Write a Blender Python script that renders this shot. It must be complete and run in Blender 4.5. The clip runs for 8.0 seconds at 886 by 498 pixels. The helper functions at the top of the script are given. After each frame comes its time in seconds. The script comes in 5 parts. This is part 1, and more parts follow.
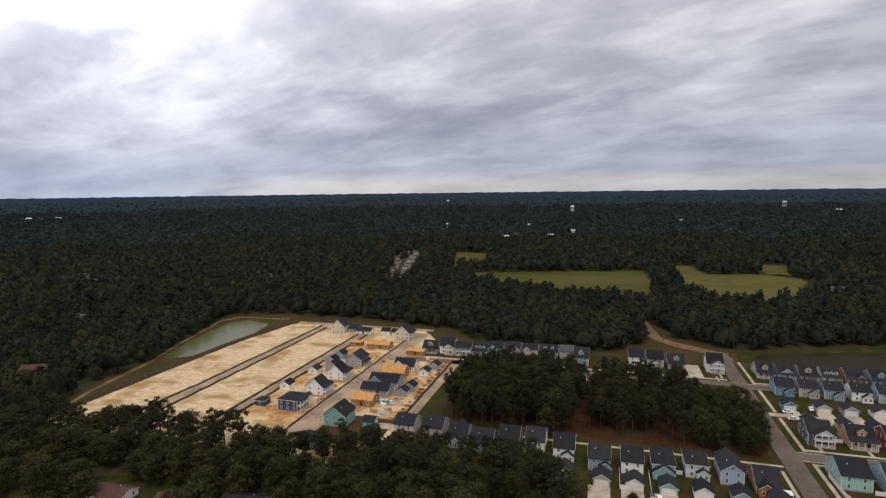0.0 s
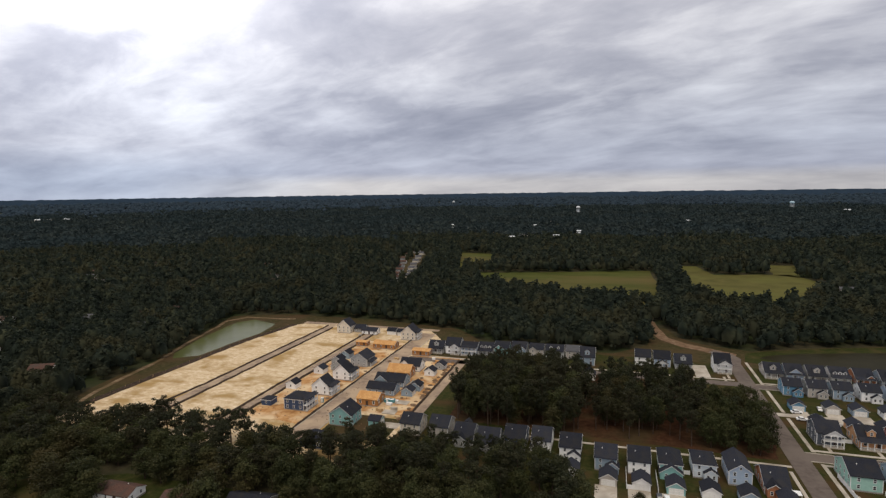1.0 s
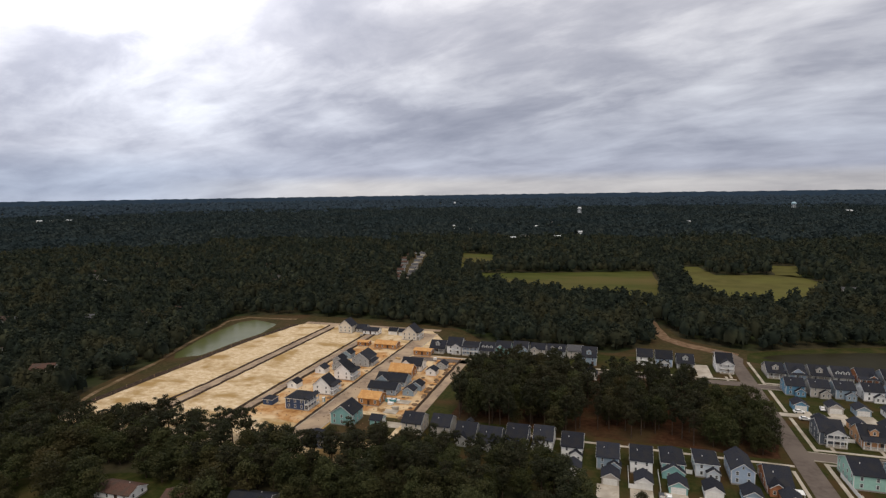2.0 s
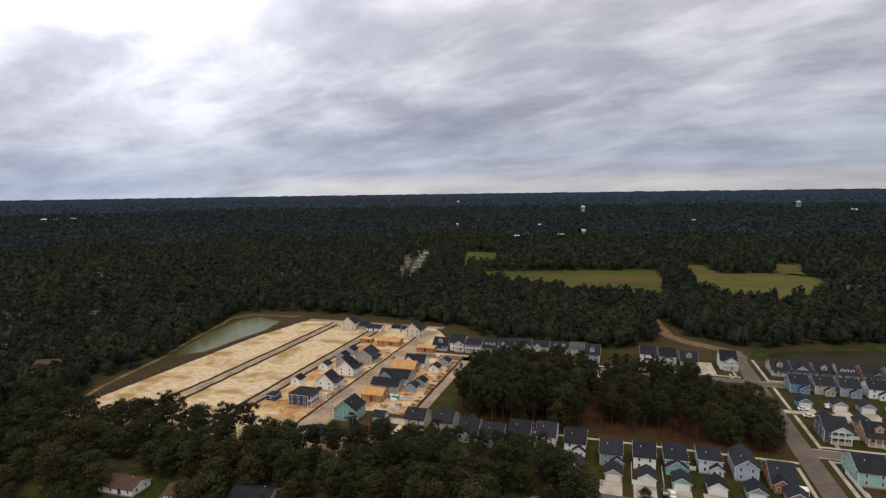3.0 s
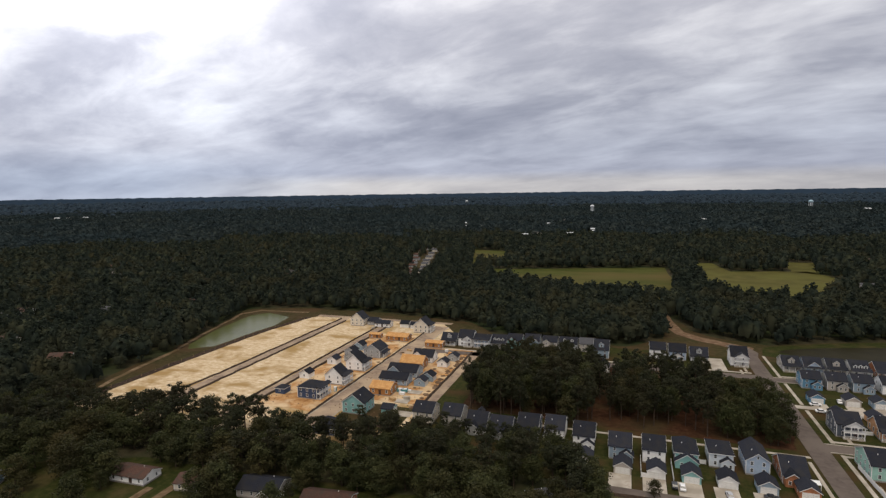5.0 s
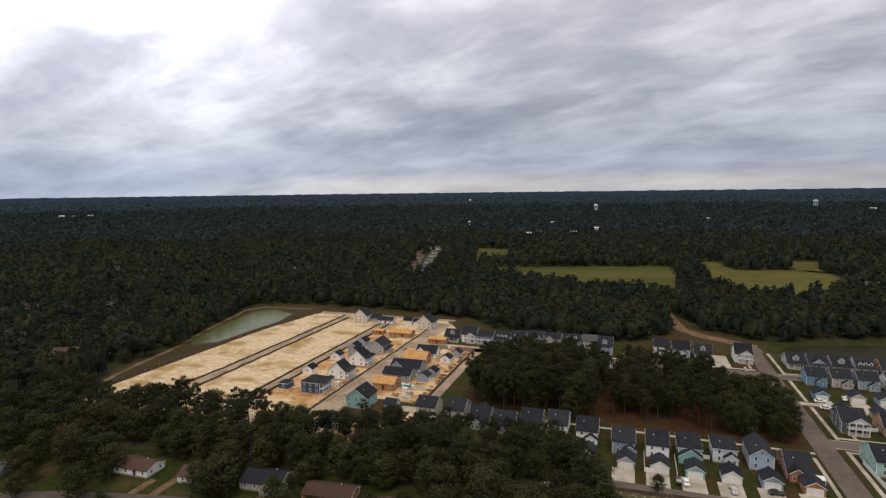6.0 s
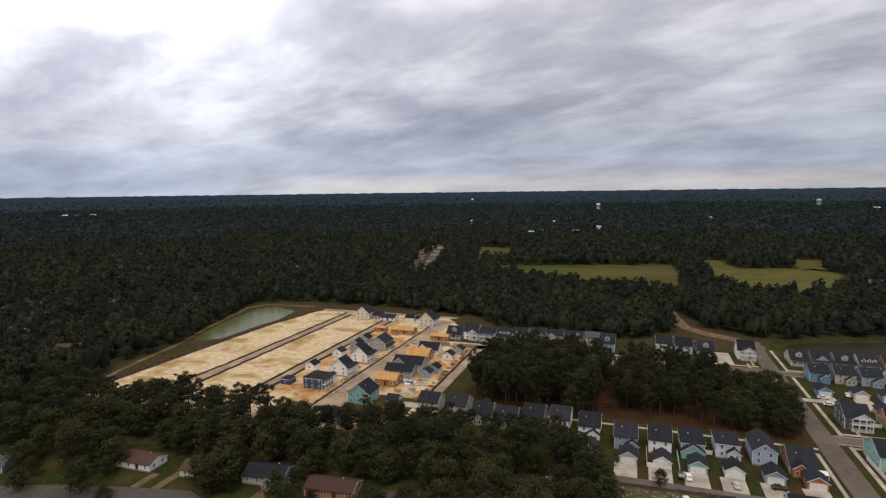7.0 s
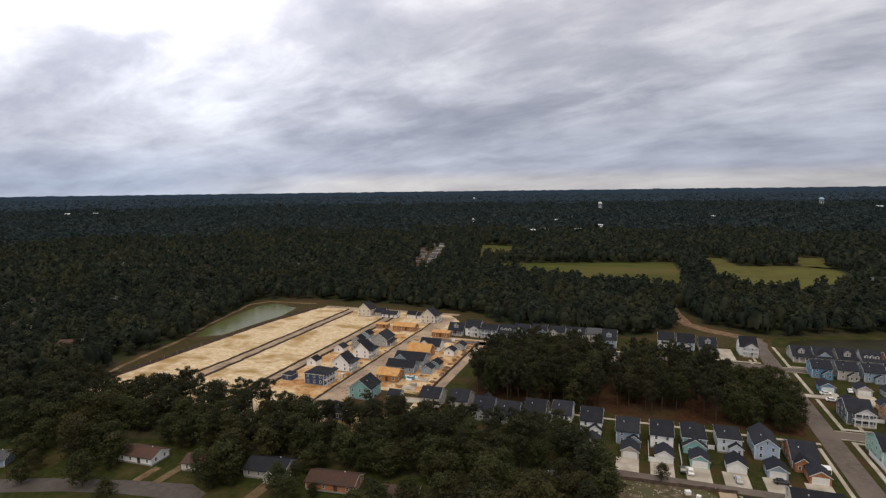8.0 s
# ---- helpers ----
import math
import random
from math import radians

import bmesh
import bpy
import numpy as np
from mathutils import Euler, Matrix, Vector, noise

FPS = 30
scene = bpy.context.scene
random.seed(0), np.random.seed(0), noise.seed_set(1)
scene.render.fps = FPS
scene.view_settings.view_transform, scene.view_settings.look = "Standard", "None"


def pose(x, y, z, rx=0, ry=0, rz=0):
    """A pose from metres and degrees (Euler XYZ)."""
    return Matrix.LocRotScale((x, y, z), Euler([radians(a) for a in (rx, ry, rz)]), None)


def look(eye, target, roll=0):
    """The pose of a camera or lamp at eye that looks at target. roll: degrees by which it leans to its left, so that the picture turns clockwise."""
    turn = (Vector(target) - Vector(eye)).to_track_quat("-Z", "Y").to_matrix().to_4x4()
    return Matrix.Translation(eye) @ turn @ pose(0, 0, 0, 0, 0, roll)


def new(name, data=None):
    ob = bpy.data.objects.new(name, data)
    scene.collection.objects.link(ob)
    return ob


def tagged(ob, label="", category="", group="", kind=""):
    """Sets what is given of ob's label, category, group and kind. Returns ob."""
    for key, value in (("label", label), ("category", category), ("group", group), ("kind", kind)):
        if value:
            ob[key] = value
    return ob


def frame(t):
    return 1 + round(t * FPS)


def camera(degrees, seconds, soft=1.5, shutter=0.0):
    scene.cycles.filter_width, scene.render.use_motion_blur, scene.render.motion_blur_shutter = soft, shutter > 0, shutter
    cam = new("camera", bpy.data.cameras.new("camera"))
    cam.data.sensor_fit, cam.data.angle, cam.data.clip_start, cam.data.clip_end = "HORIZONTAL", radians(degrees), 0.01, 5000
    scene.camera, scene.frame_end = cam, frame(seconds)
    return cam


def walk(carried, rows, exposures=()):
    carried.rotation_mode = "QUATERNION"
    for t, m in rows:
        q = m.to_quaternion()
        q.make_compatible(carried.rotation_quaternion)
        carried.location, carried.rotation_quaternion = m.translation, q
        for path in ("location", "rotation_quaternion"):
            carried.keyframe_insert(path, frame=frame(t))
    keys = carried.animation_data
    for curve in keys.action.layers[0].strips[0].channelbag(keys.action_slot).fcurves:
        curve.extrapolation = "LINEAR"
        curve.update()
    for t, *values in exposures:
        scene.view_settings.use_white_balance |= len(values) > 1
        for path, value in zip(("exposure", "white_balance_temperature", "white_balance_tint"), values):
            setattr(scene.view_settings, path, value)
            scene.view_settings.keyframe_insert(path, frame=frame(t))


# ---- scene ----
cam = camera(77.4, 8.0, soft=1.3)
PATH = [
    (0, (-0.104, 0.024, 102.180), (-28.622, 95.288, 91.629), -0.70),
    (0.5, (-0.027, 0.123, 101.881), (-29.029, 95.258, 91.476), -0.80),
    (1, (-0.200, -0.067, 101.424), (-29.684, 94.926, 91.078), -0.80),
    (1.5, (-0.344, -0.056, 101.020), (-29.931, 94.932, 90.920), -0.80),
    (3, (-0.341, 0.175, 99.234), (-30.589, 94.932, 88.935), -0.80),
    (3.5, (-0.336, -0.006, 98.583), (-30.913, 94.634, 88.179), -0.70),
    (4, (-0.308, -0.162, 97.965), (-31.074, 94.412, 87.511), -0.70),
    (4.5, (-0.254, -0.169, 97.294), (-31.546, 94.243, 86.943), -0.80),
    (6, (-0.329, -0.261, 94.509), (-32.615, 93.811, 84.108), -0.70),
    (6.5, (-0.337, -0.321, 93.701), (-32.905, 93.648, 83.251), -0.70),
    (7, (-0.300, -0.318, 92.774), (-32.962, 93.618, 82.324), -0.70),
    (7.5, (-0.174, -0.205, 91.911), (-33.023, 93.659, 81.406), -0.70),
    (8, (-0.300, -0.348, 91.088), (-33.240, 93.474, 80.484), -0.70),
]
walk(cam, [(t, look(eye, target, roll)) for t, eye, target, roll in PATH])

# ---------------------------------------------------------------- world, sun
SUN_DIR = Vector((0.10, -0.44, 0.89)).normalized()
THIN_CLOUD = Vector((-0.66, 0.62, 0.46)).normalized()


def make_world():
    w = bpy.data.worlds.new("overcast")
    scene.world = w
    w.use_nodes = True
    nt = w.node_tree
    nt.nodes.clear()
    N, L = nt.nodes.new, nt.links.new

    def math_(op, a, b=None, c=None):
        n = N("ShaderNodeMath")
        n.operation = op
        for i, v in enumerate((a, b, c)):
            if v is None:
                continue
            if isinstance(v, (int, float)):
                n.inputs[i].default_value = v
            else:
                L(v, n.inputs[i])
        return n.outputs[0]

    def mix(fac, a, b, kind="MIX"):
        n = N("ShaderNodeMix")
        n.data_type, n.blend_type = "RGBA", kind
        for i, v in ((0, fac), (6, a), (7, b)):
            if isinstance(v, (int, float)):
                n.inputs[i].default_value = v
            elif isinstance(v, tuple):
                n.inputs[i].default_value = (*v, 1)
            else:
                L(v, n.inputs[i])
        return n.outputs[2]

    def ramp(fac, stops):
        n = N("ShaderNodeValToRGB")
        r = n.color_ramp
        while len(r.elements) < len(stops):
            r.elements.new(0.5)
        for e, (p, c) in zip(r.elements, stops):
            e.position, e.color = p, (*c, 1)
        L(fac, n.inputs[0])
        return n.outputs[0]

    def noise_(vec, scale, detail, rough=0.55, dist=0.0):
        n = N("ShaderNodeTexNoise")
        n.inputs["Scale"].default_value = scale
        n.inputs["Detail"].default_value = detail
        n.inputs["Roughness"].default_value = rough
        n.inputs["Distortion"].default_value = dist
        L(vec, n.inputs["Vector"])
        return n.outputs[0]

    tc = N("ShaderNodeTexCoord")
    sep = N("ShaderNodeSeparateXYZ")
    L(tc.outputs["Generated"], sep.inputs[0])
    up = math_("MAXIMUM", sep.outputs[2], 0.0)
    # the cloud deck is a flat sheet seen in perspective
    den = math_("ADD", up, 0.21)
    comb = N("ShaderNodeCombineXYZ")
    L(math_("DIVIDE", sep.outputs[0], den), comb.inputs[0])
    L(math_("DIVIDE", sep.outputs[1], den), comb.inputs[1])
    turn = N("ShaderNodeMapping")
    turn.vector_type = "TEXTURE"
    turn.inputs["Rotation"].default_value = (0, 0, radians(-20))
    turn.inputs["Scale"].default_value = (1.5, 1.0, 1)
    turn.inputs["Location"].default_value = (3.1, 1.7, 0)
    L(comb.outputs[0], turn.inputs[0])
    big = noise_(turn.outputs[0], 0.62, 3, 0.45, 0.1)
    fine = noise_(turn.outputs[0], 1.9, 9, 0.55, 0.25)
    wisp = noise_(turn.outputs[0], 5.0, 7, 0.6, 0.6)
    cover = math_("ADD", math_("MULTIPLY", big, 0.5), math_("MULTIPLY", fine, 0.58))
    cover = math_("ADD", cover, math_("MULTIPLY", math_("SUBTRACT", wisp, 0.14), 0.17))
    # far rows of cloud melt into one another
    calm = math_("MINIMUM", math_("ADD", math_("MULTIPLY", up, 4.5), 0.36), 1.0)
    cover = math_("MULTIPLY_ADD", math_("SUBTRACT", cover, 0.58), calm, 0.58)
    deck = ramp(cover, [(0.44, (0.34, 0.35, 0.41)), (0.535, (0.46, 0.465, 0.52)), (0.62, (0.65, 0.65, 0.69)),
                        (0.74, (0.92, 0.92, 0.94))])
    # brightening with height and towards the veiled sun
    high = [(0.17, (0.86, 0.88, 0.93)), (0.30, (1.24, 1.23, 1.22)), (0.44, (1.68, 1.65, 1.60)), (0.7, (1.0, 0.99, 0.98)), (1.0, (0.9, 0.9, 0.9))]
    # a pale clear strip low in the north, bluish murk low in the west
    pale = ramp(up, [(0.0, (0.96, 0.93, 0.88)), (0.016, (0.90, 0.88, 0.85)), (0.034, (0.64, 0.68, 0.79)), (0.07, (0.66, 0.70, 0.80))] + high)
    murk = ramp(up, [(0.0, (0.72, 0.80, 0.92)), (0.016, (0.62, 0.70, 0.83)), (0.040, (0.64, 0.71, 0.83)), (0.08, (0.80, 0.83, 0.90))] + high)
    west = N("ShaderNodeMapRange")
    west.inputs[1].default_value, west.inputs[2].default_value = -0.72, -0.46
    L(sep.outputs[0], west.inputs[0])
    lift = mix(west.outputs[0], murk, pale)
    sky_cloud = mix(1.0, deck, lift, "MULTIPLY")
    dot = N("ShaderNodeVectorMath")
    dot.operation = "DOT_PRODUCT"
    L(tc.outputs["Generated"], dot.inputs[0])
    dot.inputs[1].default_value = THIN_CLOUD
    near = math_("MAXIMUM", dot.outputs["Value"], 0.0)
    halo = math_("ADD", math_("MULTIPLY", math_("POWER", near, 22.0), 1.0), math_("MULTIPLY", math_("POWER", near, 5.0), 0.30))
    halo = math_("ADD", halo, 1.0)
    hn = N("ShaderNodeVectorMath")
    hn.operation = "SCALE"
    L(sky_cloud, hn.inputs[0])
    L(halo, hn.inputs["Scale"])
    sky = N("ShaderNodeTexSky")
    sky.sky_type, sky.sun_disc = "NISHITA", False
    sky.sun_elevation = math.asin(SUN_DIR.z)
    sky.sun_rotation = math.atan2(SUN_DIR.x, SUN_DIR.y)
    sn = N("ShaderNodeVectorMath")
    sn.operation = "SCALE"
    L(sky.outputs[0], sn.inputs[0])
    sn.inputs["Scale"].default_value = 0.05
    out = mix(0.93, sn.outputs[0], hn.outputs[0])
    bg = N("ShaderNodeBackground")
    L(out, bg.inputs[0])
    bg.inputs[1].default_value = 1.0
    wo = N("ShaderNodeOutputWorld")
    L(bg.outputs[0], wo.inputs[0])


make_world()
sun_data = bpy.data.lights.new("sun", "SUN")
sun_data.energy, sun_data.angle, sun_data.color = 1.55, radians(30), (1.0, 0.88, 0.72)
sun = new("sun", sun_data)
sun.matrix_world = look(SUN_DIR * 300, (0, 0, 0))

# ---------------------------------------------------------------- materials


def material(name, stops, scale=1.0, detail=6.0, rough=0.85, spec=0.2, metal=0.0, bump=0.0, bump_scale=8.0, stretch=(1, 1, 1),
             second=None, second_scale=0.1, tint=0.0, island=0.0, courses=0.0, world=False, distort=0.0, range2=(0.45, 0.62), nrough=0.55):
    """Noise-driven surface: stops along a fine noise, a second colour in large patches, relief, per-piece tint."""
    m = bpy.data.materials.new(name)
    m.use_nodes = True
    nt = m.node_tree
    N, L = nt.nodes.new, nt.links.new
    b = nt.nodes["Principled BSDF"]
    b.inputs["Roughness"].default_value = rough
    b.inputs["Specular IOR Level"].default_value = spec
    b.inputs["Metallic"].default_value = metal
    if world:
        src = N("ShaderNodeNewGeometry").outputs["Position"]
    else:
        src = N("ShaderNodeTexCoord").outputs["Object"]
    mp = N("ShaderNodeMapping")
    mp.inputs["Scale"].default_value = stretch
    L(src, mp.inputs[0])
    n1 = N("ShaderNodeTexNoise")
    n1.inputs["Scale"].default_value, n1.inputs["Detail"].default_value = scale, detail
    n1.inputs["Distortion"].default_value = distort
    n1.inputs["Roughness"].default_value = nrough
    L(mp.outputs[0], n1.inputs["Vector"])
    r = N("ShaderNodeValToRGB")
    while len(r.color_ramp.elements) < len(stops):
        r.color_ramp.elements.new(0.5)
    for i, (e, c) in enumerate(zip(r.color_ramp.elements, stops)):
        e.position, e.color = 0.3 + 0.4 * i / max(1, len(stops) - 1), (*c, 1)
    L(n1.outputs[0], r.inputs[0])
    col = r.outputs[0]

    def mixed(fac, a, c, kind="MIX"):
        x = N("ShaderNodeMix")
        x.data_type, x.blend_type = "RGBA", kind
        if isinstance(fac, float):
            x.inputs[0].default_value = fac
        else:
            L(fac, x.inputs[0])
        L(a, x.inputs[6])
        if isinstance(c, tuple):
            x.inputs[7].default_value = (*c, 1)
        else:
            L(c, x.inputs[7])
        return x.outputs[2]

    if second:
        n2 = N("ShaderNodeTexNoise")
        n2.inputs["Scale"].default_value, n2.inputs["Detail"].default_value = second_scale, 5
        n2.inputs["Distortion"].default_value = distort
        L(mp.outputs[0], n2.inputs["Vector"])
        mr = N("ShaderNodeMapRange")
        mr.inputs[1].default_value, mr.inputs[2].default_value = range2
        L(n2.outputs[0], mr.inputs[0])
        col = mixed(mr.outputs[0], col, second)
    for amount, node, out in ((tint, "ShaderNodeObjectInfo", "Random"), (island, "ShaderNodeNewGeometry", "Random Per Island")):
        if amount:
            o = N(node)
            mr = N("ShaderNodeMapRange")
            mr.inputs[3].default_value, mr.inputs[4].default_value = 1 - amount, 1 + amount
            L(o.outputs[out], mr.inputs[0])
            v = N("ShaderNodeVectorMath")
            v.operation = "SCALE"
            L(col, v.inputs[0])
            L(mr.outputs[0], v.inputs["Scale"])
            col = v.outputs[0]
    L(col, b.inputs["Base Color"])
    if bump or courses:
        bn = N("ShaderNodeBump")
        bn.inputs["Strength"].default_value = bump or 0.4
        bn.inputs["Distance"].default_value = 0.05
        if courses:
            wv = N("ShaderNodeTexWave")
            wv.wave_type, wv.bands_direction, wv.wave_profile = "BANDS", "Z", "SAW"
            wv.inputs["Scale"].default_value = 0.314 / courses
            wv.inputs["Distortion"].default_value = 0.0
            L(src, wv.inputs["Vector"])
            L(wv.outputs["Fac"], bn.inputs["Height"])
        else:
            n3 = N("ShaderNodeTexNoise")
            n3.inputs["Scale"].default_value, n3.inputs["Detail"].default_value = bump_scale, 5
            L(src, n3.inputs["Vector"])
            L(n3.outputs[0], bn.inputs["Height"])
        L(bn.outputs[0], b.inputs["Normal"])
    return m


def leafy(m, share=0.5):
    """Let part of the light through the leaves."""
    nt = m.node_tree
    b = nt.nodes["Principled BSDF"]
    tr = nt.nodes.new("ShaderNodeBsdfTranslucent")
    src = b.inputs["Base Color"].links[0].from_socket
    nt.links.new(src, tr.inputs[0])
    mx = nt.nodes.new("ShaderNodeMixShader")
    mx.inputs[0].default_value = share
    nt.links.new(b.outputs[0], mx.inputs[1])
    nt.links.new(tr.outputs[0], mx.inputs[2])
    nt.links.new(mx.outputs[0], nt.nodes["Material Output"].inputs[0])


def shade(c, k):
    return tuple(min(1.0, x * k) for x in c)


def siding(name, c):
    return material(name, [shade(c, 0.92), c, shade(c, 1.06)], scale=1.2, rough=0.6, spec=0.3, courses=0.18, tint=0.05,
                    second=shade(c, 0.9), second_scale=0.35)


def brickwork(name, c):
    return material(name, [shade(c, 0.6), c, shade(c, 1.3)], scale=6, rough=0.9, bump=0.4, bump_scale=14, second=shade(c, 0.75), second_scale=0.5)


M = {}
M["forest_floor"] = material("forest_floor", spec=0.04, rough=0.95, stops=[(0.025, 0.022, 0.014), (0.045, 0.04, 0.022), (0.06, 0.05, 0.03)], scale=0.25, world=True,
                             second=(0.03, 0.04, 0.016), second_scale=0.03)
M["lawn"] = material("lawn", spec=0.04, rough=0.95, stops=[(0.018, 0.025, 0.007), (0.034, 0.038, 0.011), (0.060, 0.051, 0.018)], scale=0.5, world=True, nrough=0.68,
                     second=(0.068, 0.040, 0.019), second_scale=0.07, bump=0.5, bump_scale=5, range2=(0.45, 0.70))
M["grass"] = material("grass", spec=0.04, rough=0.95, stops=[(0.018, 0.024, 0.007), (0.031, 0.037, 0.010), (0.056, 0.052, 0.018)], scale=0.4, world=True, nrough=0.68,
                      second=(0.080, 0.058, 0.026), second_scale=0.06, bump=0.5, bump_scale=5, range2=(0.50, 0.70))
M["verge"] = material("verge", spec=0.04, rough=0.95, stops=[(0.027, 0.027, 0.010), (0.047, 0.041, 0.017), (0.085, 0.060, 0.030)], scale=0.35, world=True, nrough=0.68,
                      second=(0.070, 0.045, 0.023), second_scale=0.05, bump=0.5, bump_scale=4, range2=(0.42, 0.7))
M["pine_straw"] = material("pine_straw", spec=0.04, rough=0.95, stops=[(0.030, 0.014, 0.008), (0.050, 0.023, 0.012), (0.074, 0.036, 0.020)], scale=0.5, world=True,
                           second=(0.055, 0.042, 0.02), second_scale=0.06, bump=0.5, range2=(0.4, 0.75))
M["sand"] = material("sand", spec=0.04, rough=0.95, stops=[(0.35, 0.225, 0.10), (0.555, 0.425, 0.265), (0.74, 0.64, 0.48)], scale=0.36, detail=14, world=True, nrough=0.76,
                     stretch=(0.75, 1.0, 1), second=(0.34, 0.225, 0.095), second_scale=0.07, bump=0.9, bump_scale=1.0, distort=0.25, range2=(0.49, 0.64))
M["orange_dirt"] = material("orange_dirt", spec=0.04, rough=0.95, stops=[(0.22, 0.095, 0.035), (0.42, 0.225, 0.09), (0.60, 0.40, 0.21)], scale=0.2, detail=12, world=True, nrough=0.7,
                            second=(0.60, 0.45, 0.275), second_scale=0.08, bump=0.7, bump_scale=1.5, distort=0.2, range2=(0.46, 0.60))
M["tan_dirt"] = material("tan_dirt", spec=0.04, rough=0.95, stops=[(0.10, 0.066, 0.038), (0.17, 0.118, 0.070), (0.26, 0.19, 0.12)], scale=0.3, world=True, bump=0.5, second=(0.12, 0.085, 0.045), second_scale=0.08)
M["dirt_track"] = material("dirt_track", spec=0.04, rough=0.95, stops=[(0.10, 0.062, 0.036), (0.165, 0.105, 0.064), (0.23, 0.16, 0.105)], scale=0.3, world=True, bump=0.5)
M["old_asphalt"] = material("old_asphalt", [(0.06, 0.05, 0.046), (0.085, 0.07, 0.062), (0.10, 0.085, 0.075)], scale=0.5, world=True, rough=0.85,
                            second=(0.07, 0.058, 0.046), second_scale=0.1)
M["rubble"] = material("rubble", [(0.045, 0.037, 0.017), (0.080, 0.062, 0.033), (0.25, 0.20, 0.15)], scale=0.5, world=True, detail=10, nrough=0.7,
                       second=(0.07, 0.066, 0.026), second_scale=0.12, bump=0.8, bump_scale=2)
M["asphalt"] = material("asphalt", [(0.086, 0.067, 0.055), (0.112, 0.088, 0.073), (0.135, 0.108, 0.09)], scale=0.5, world=True, rough=0.8,
                        second=(0.14, 0.112, 0.092), second_scale=0.08, bump=0.3, bump_scale=18)
M["dusty_asphalt"] = material("dusty_asphalt", [(0.19, 0.138, 0.098), (0.26, 0.19, 0.135), (0.34, 0.255, 0.175)], scale=0.35, world=True, rough=0.9,
                              second=(0.40, 0.30, 0.2), second_scale=0.07, bump=0.3, bump_scale=10)
M["concrete"] = material("concrete", [(0.35, 0.30, 0.245), (0.45, 0.40, 0.33), (0.51, 0.46, 0.385)], scale=0.6, world=True, rough=0.85,
                         second=(0.31, 0.27, 0.215), second_scale=0.15, bump=0.2)
M["field_green"] = material("field_green", spec=0.04, rough=0.95, stops=[(0.043, 0.051, 0.012), (0.060, 0.067, 0.016), (0.080, 0.082, 0.022)], scale=0.05, world=True,
                            stretch=(0.4, 1, 1), second=(0.098, 0.078, 0.027), second_scale=0.012, bump=0.4, bump_scale=2, range2=(0.42, 0.66))
M["field_tan"] = material("field_tan", spec=0.04, rough=0.95, stops=[(0.066, 0.063, 0.018), (0.088, 0.080, 0.024), (0.11, 0.096, 0.032)], scale=0.06, world=True,
                          second=(0.10, 0.098, 0.026), second_scale=0.015, bump=0.4, bump_scale=2, range2=(0.42, 0.66))
M["leaf_pine"] = material("leaf_pine", [(0.019, 0.023, 0.011), (0.031, 0.035, 0.016), (0.048, 0.048, 0.021)], scale=0.35, world=True,
                          second=(0.036, 0.034, 0.015), second_scale=0.05, island=0.12, tint=0.25, rough=0.7)
M["leaf_broad"] = material("leaf_broad", [(0.028, 0.034, 0.012), (0.046, 0.052, 0.018), (0.070, 0.069, 0.026)], scale=0.3, world=True,
                           second=(0.062, 0.050, 0.019), second_scale=0.045, island=0.12, tint=0.3, rough=0.7, range2=(0.52, 0.72))
# distance haze is put into this leaf colour as blue
M["leaf_horizon_haze"] = material("leaf_horizon_haze", [(0.014, 0.023, 0.031), (0.023, 0.035, 0.047), (0.040, 0.053, 0.064)], scale=0.2, world=True, detail=4,
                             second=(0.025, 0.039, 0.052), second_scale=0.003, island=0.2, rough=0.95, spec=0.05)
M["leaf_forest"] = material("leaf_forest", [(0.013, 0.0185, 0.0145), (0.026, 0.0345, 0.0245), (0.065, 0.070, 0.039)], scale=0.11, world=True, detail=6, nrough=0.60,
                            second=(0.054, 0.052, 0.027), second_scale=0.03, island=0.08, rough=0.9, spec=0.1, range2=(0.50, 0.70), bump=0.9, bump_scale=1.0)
# forest leaf colour made paler and bluer, a first step of painted haze
M["leaf_far_haze"] = material("leaf_far_haze", [(0.017, 0.0255, 0.026), (0.031, 0.043, 0.042), (0.064, 0.075, 0.063)], scale=0.05, world=True, detail=5, nrough=0.6,
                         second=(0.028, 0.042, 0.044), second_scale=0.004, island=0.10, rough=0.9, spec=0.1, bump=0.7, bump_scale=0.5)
# horizon canopy carries the blue of the air in its base colour
M["canopy_far_haze"] = material("canopy_far_haze", [(0.015, 0.026, 0.039), (0.023, 0.037, 0.055), (0.034, 0.049, 0.069)], scale=0.03, world=True, detail=8, nrough=0.65,
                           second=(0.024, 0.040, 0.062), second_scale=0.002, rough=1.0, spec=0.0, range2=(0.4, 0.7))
for leaf_, share_ in (("leaf_pine", 0.3), ("leaf_broad", 0.35), ("leaf_forest", 0.3), ("leaf_far_haze", 0.3)):
    leafy(M[leaf_], share_)
M["bark"] = material("bark", [(0.035, 0.024, 0.017), (0.065, 0.044, 0.030), (0.10, 0.070, 0.050)], scale=3, bump=0.6, stretch=(1, 1, 0.3))
M["roof_charcoal"] = material("roof_charcoal", [(0.014, 0.0155, 0.022), (0.021, 0.023, 0.031), (0.030, 0.032, 0.041)], scale=3.5, rough=0.9, spec=0.12,
                              tint=0.25, courses=0.14, second=(0.028, 0.028, 0.031), second_scale=0.3)
M["roof_brown"] = material("roof_brown", [(0.055, 0.029, 0.022), (0.080, 0.042, 0.031), (0.105, 0.06, 0.043)], scale=3, rough=0.9, tint=0.15,
                           courses=0.14, second=(0.062, 0.043, 0.034), second_scale=0.4)
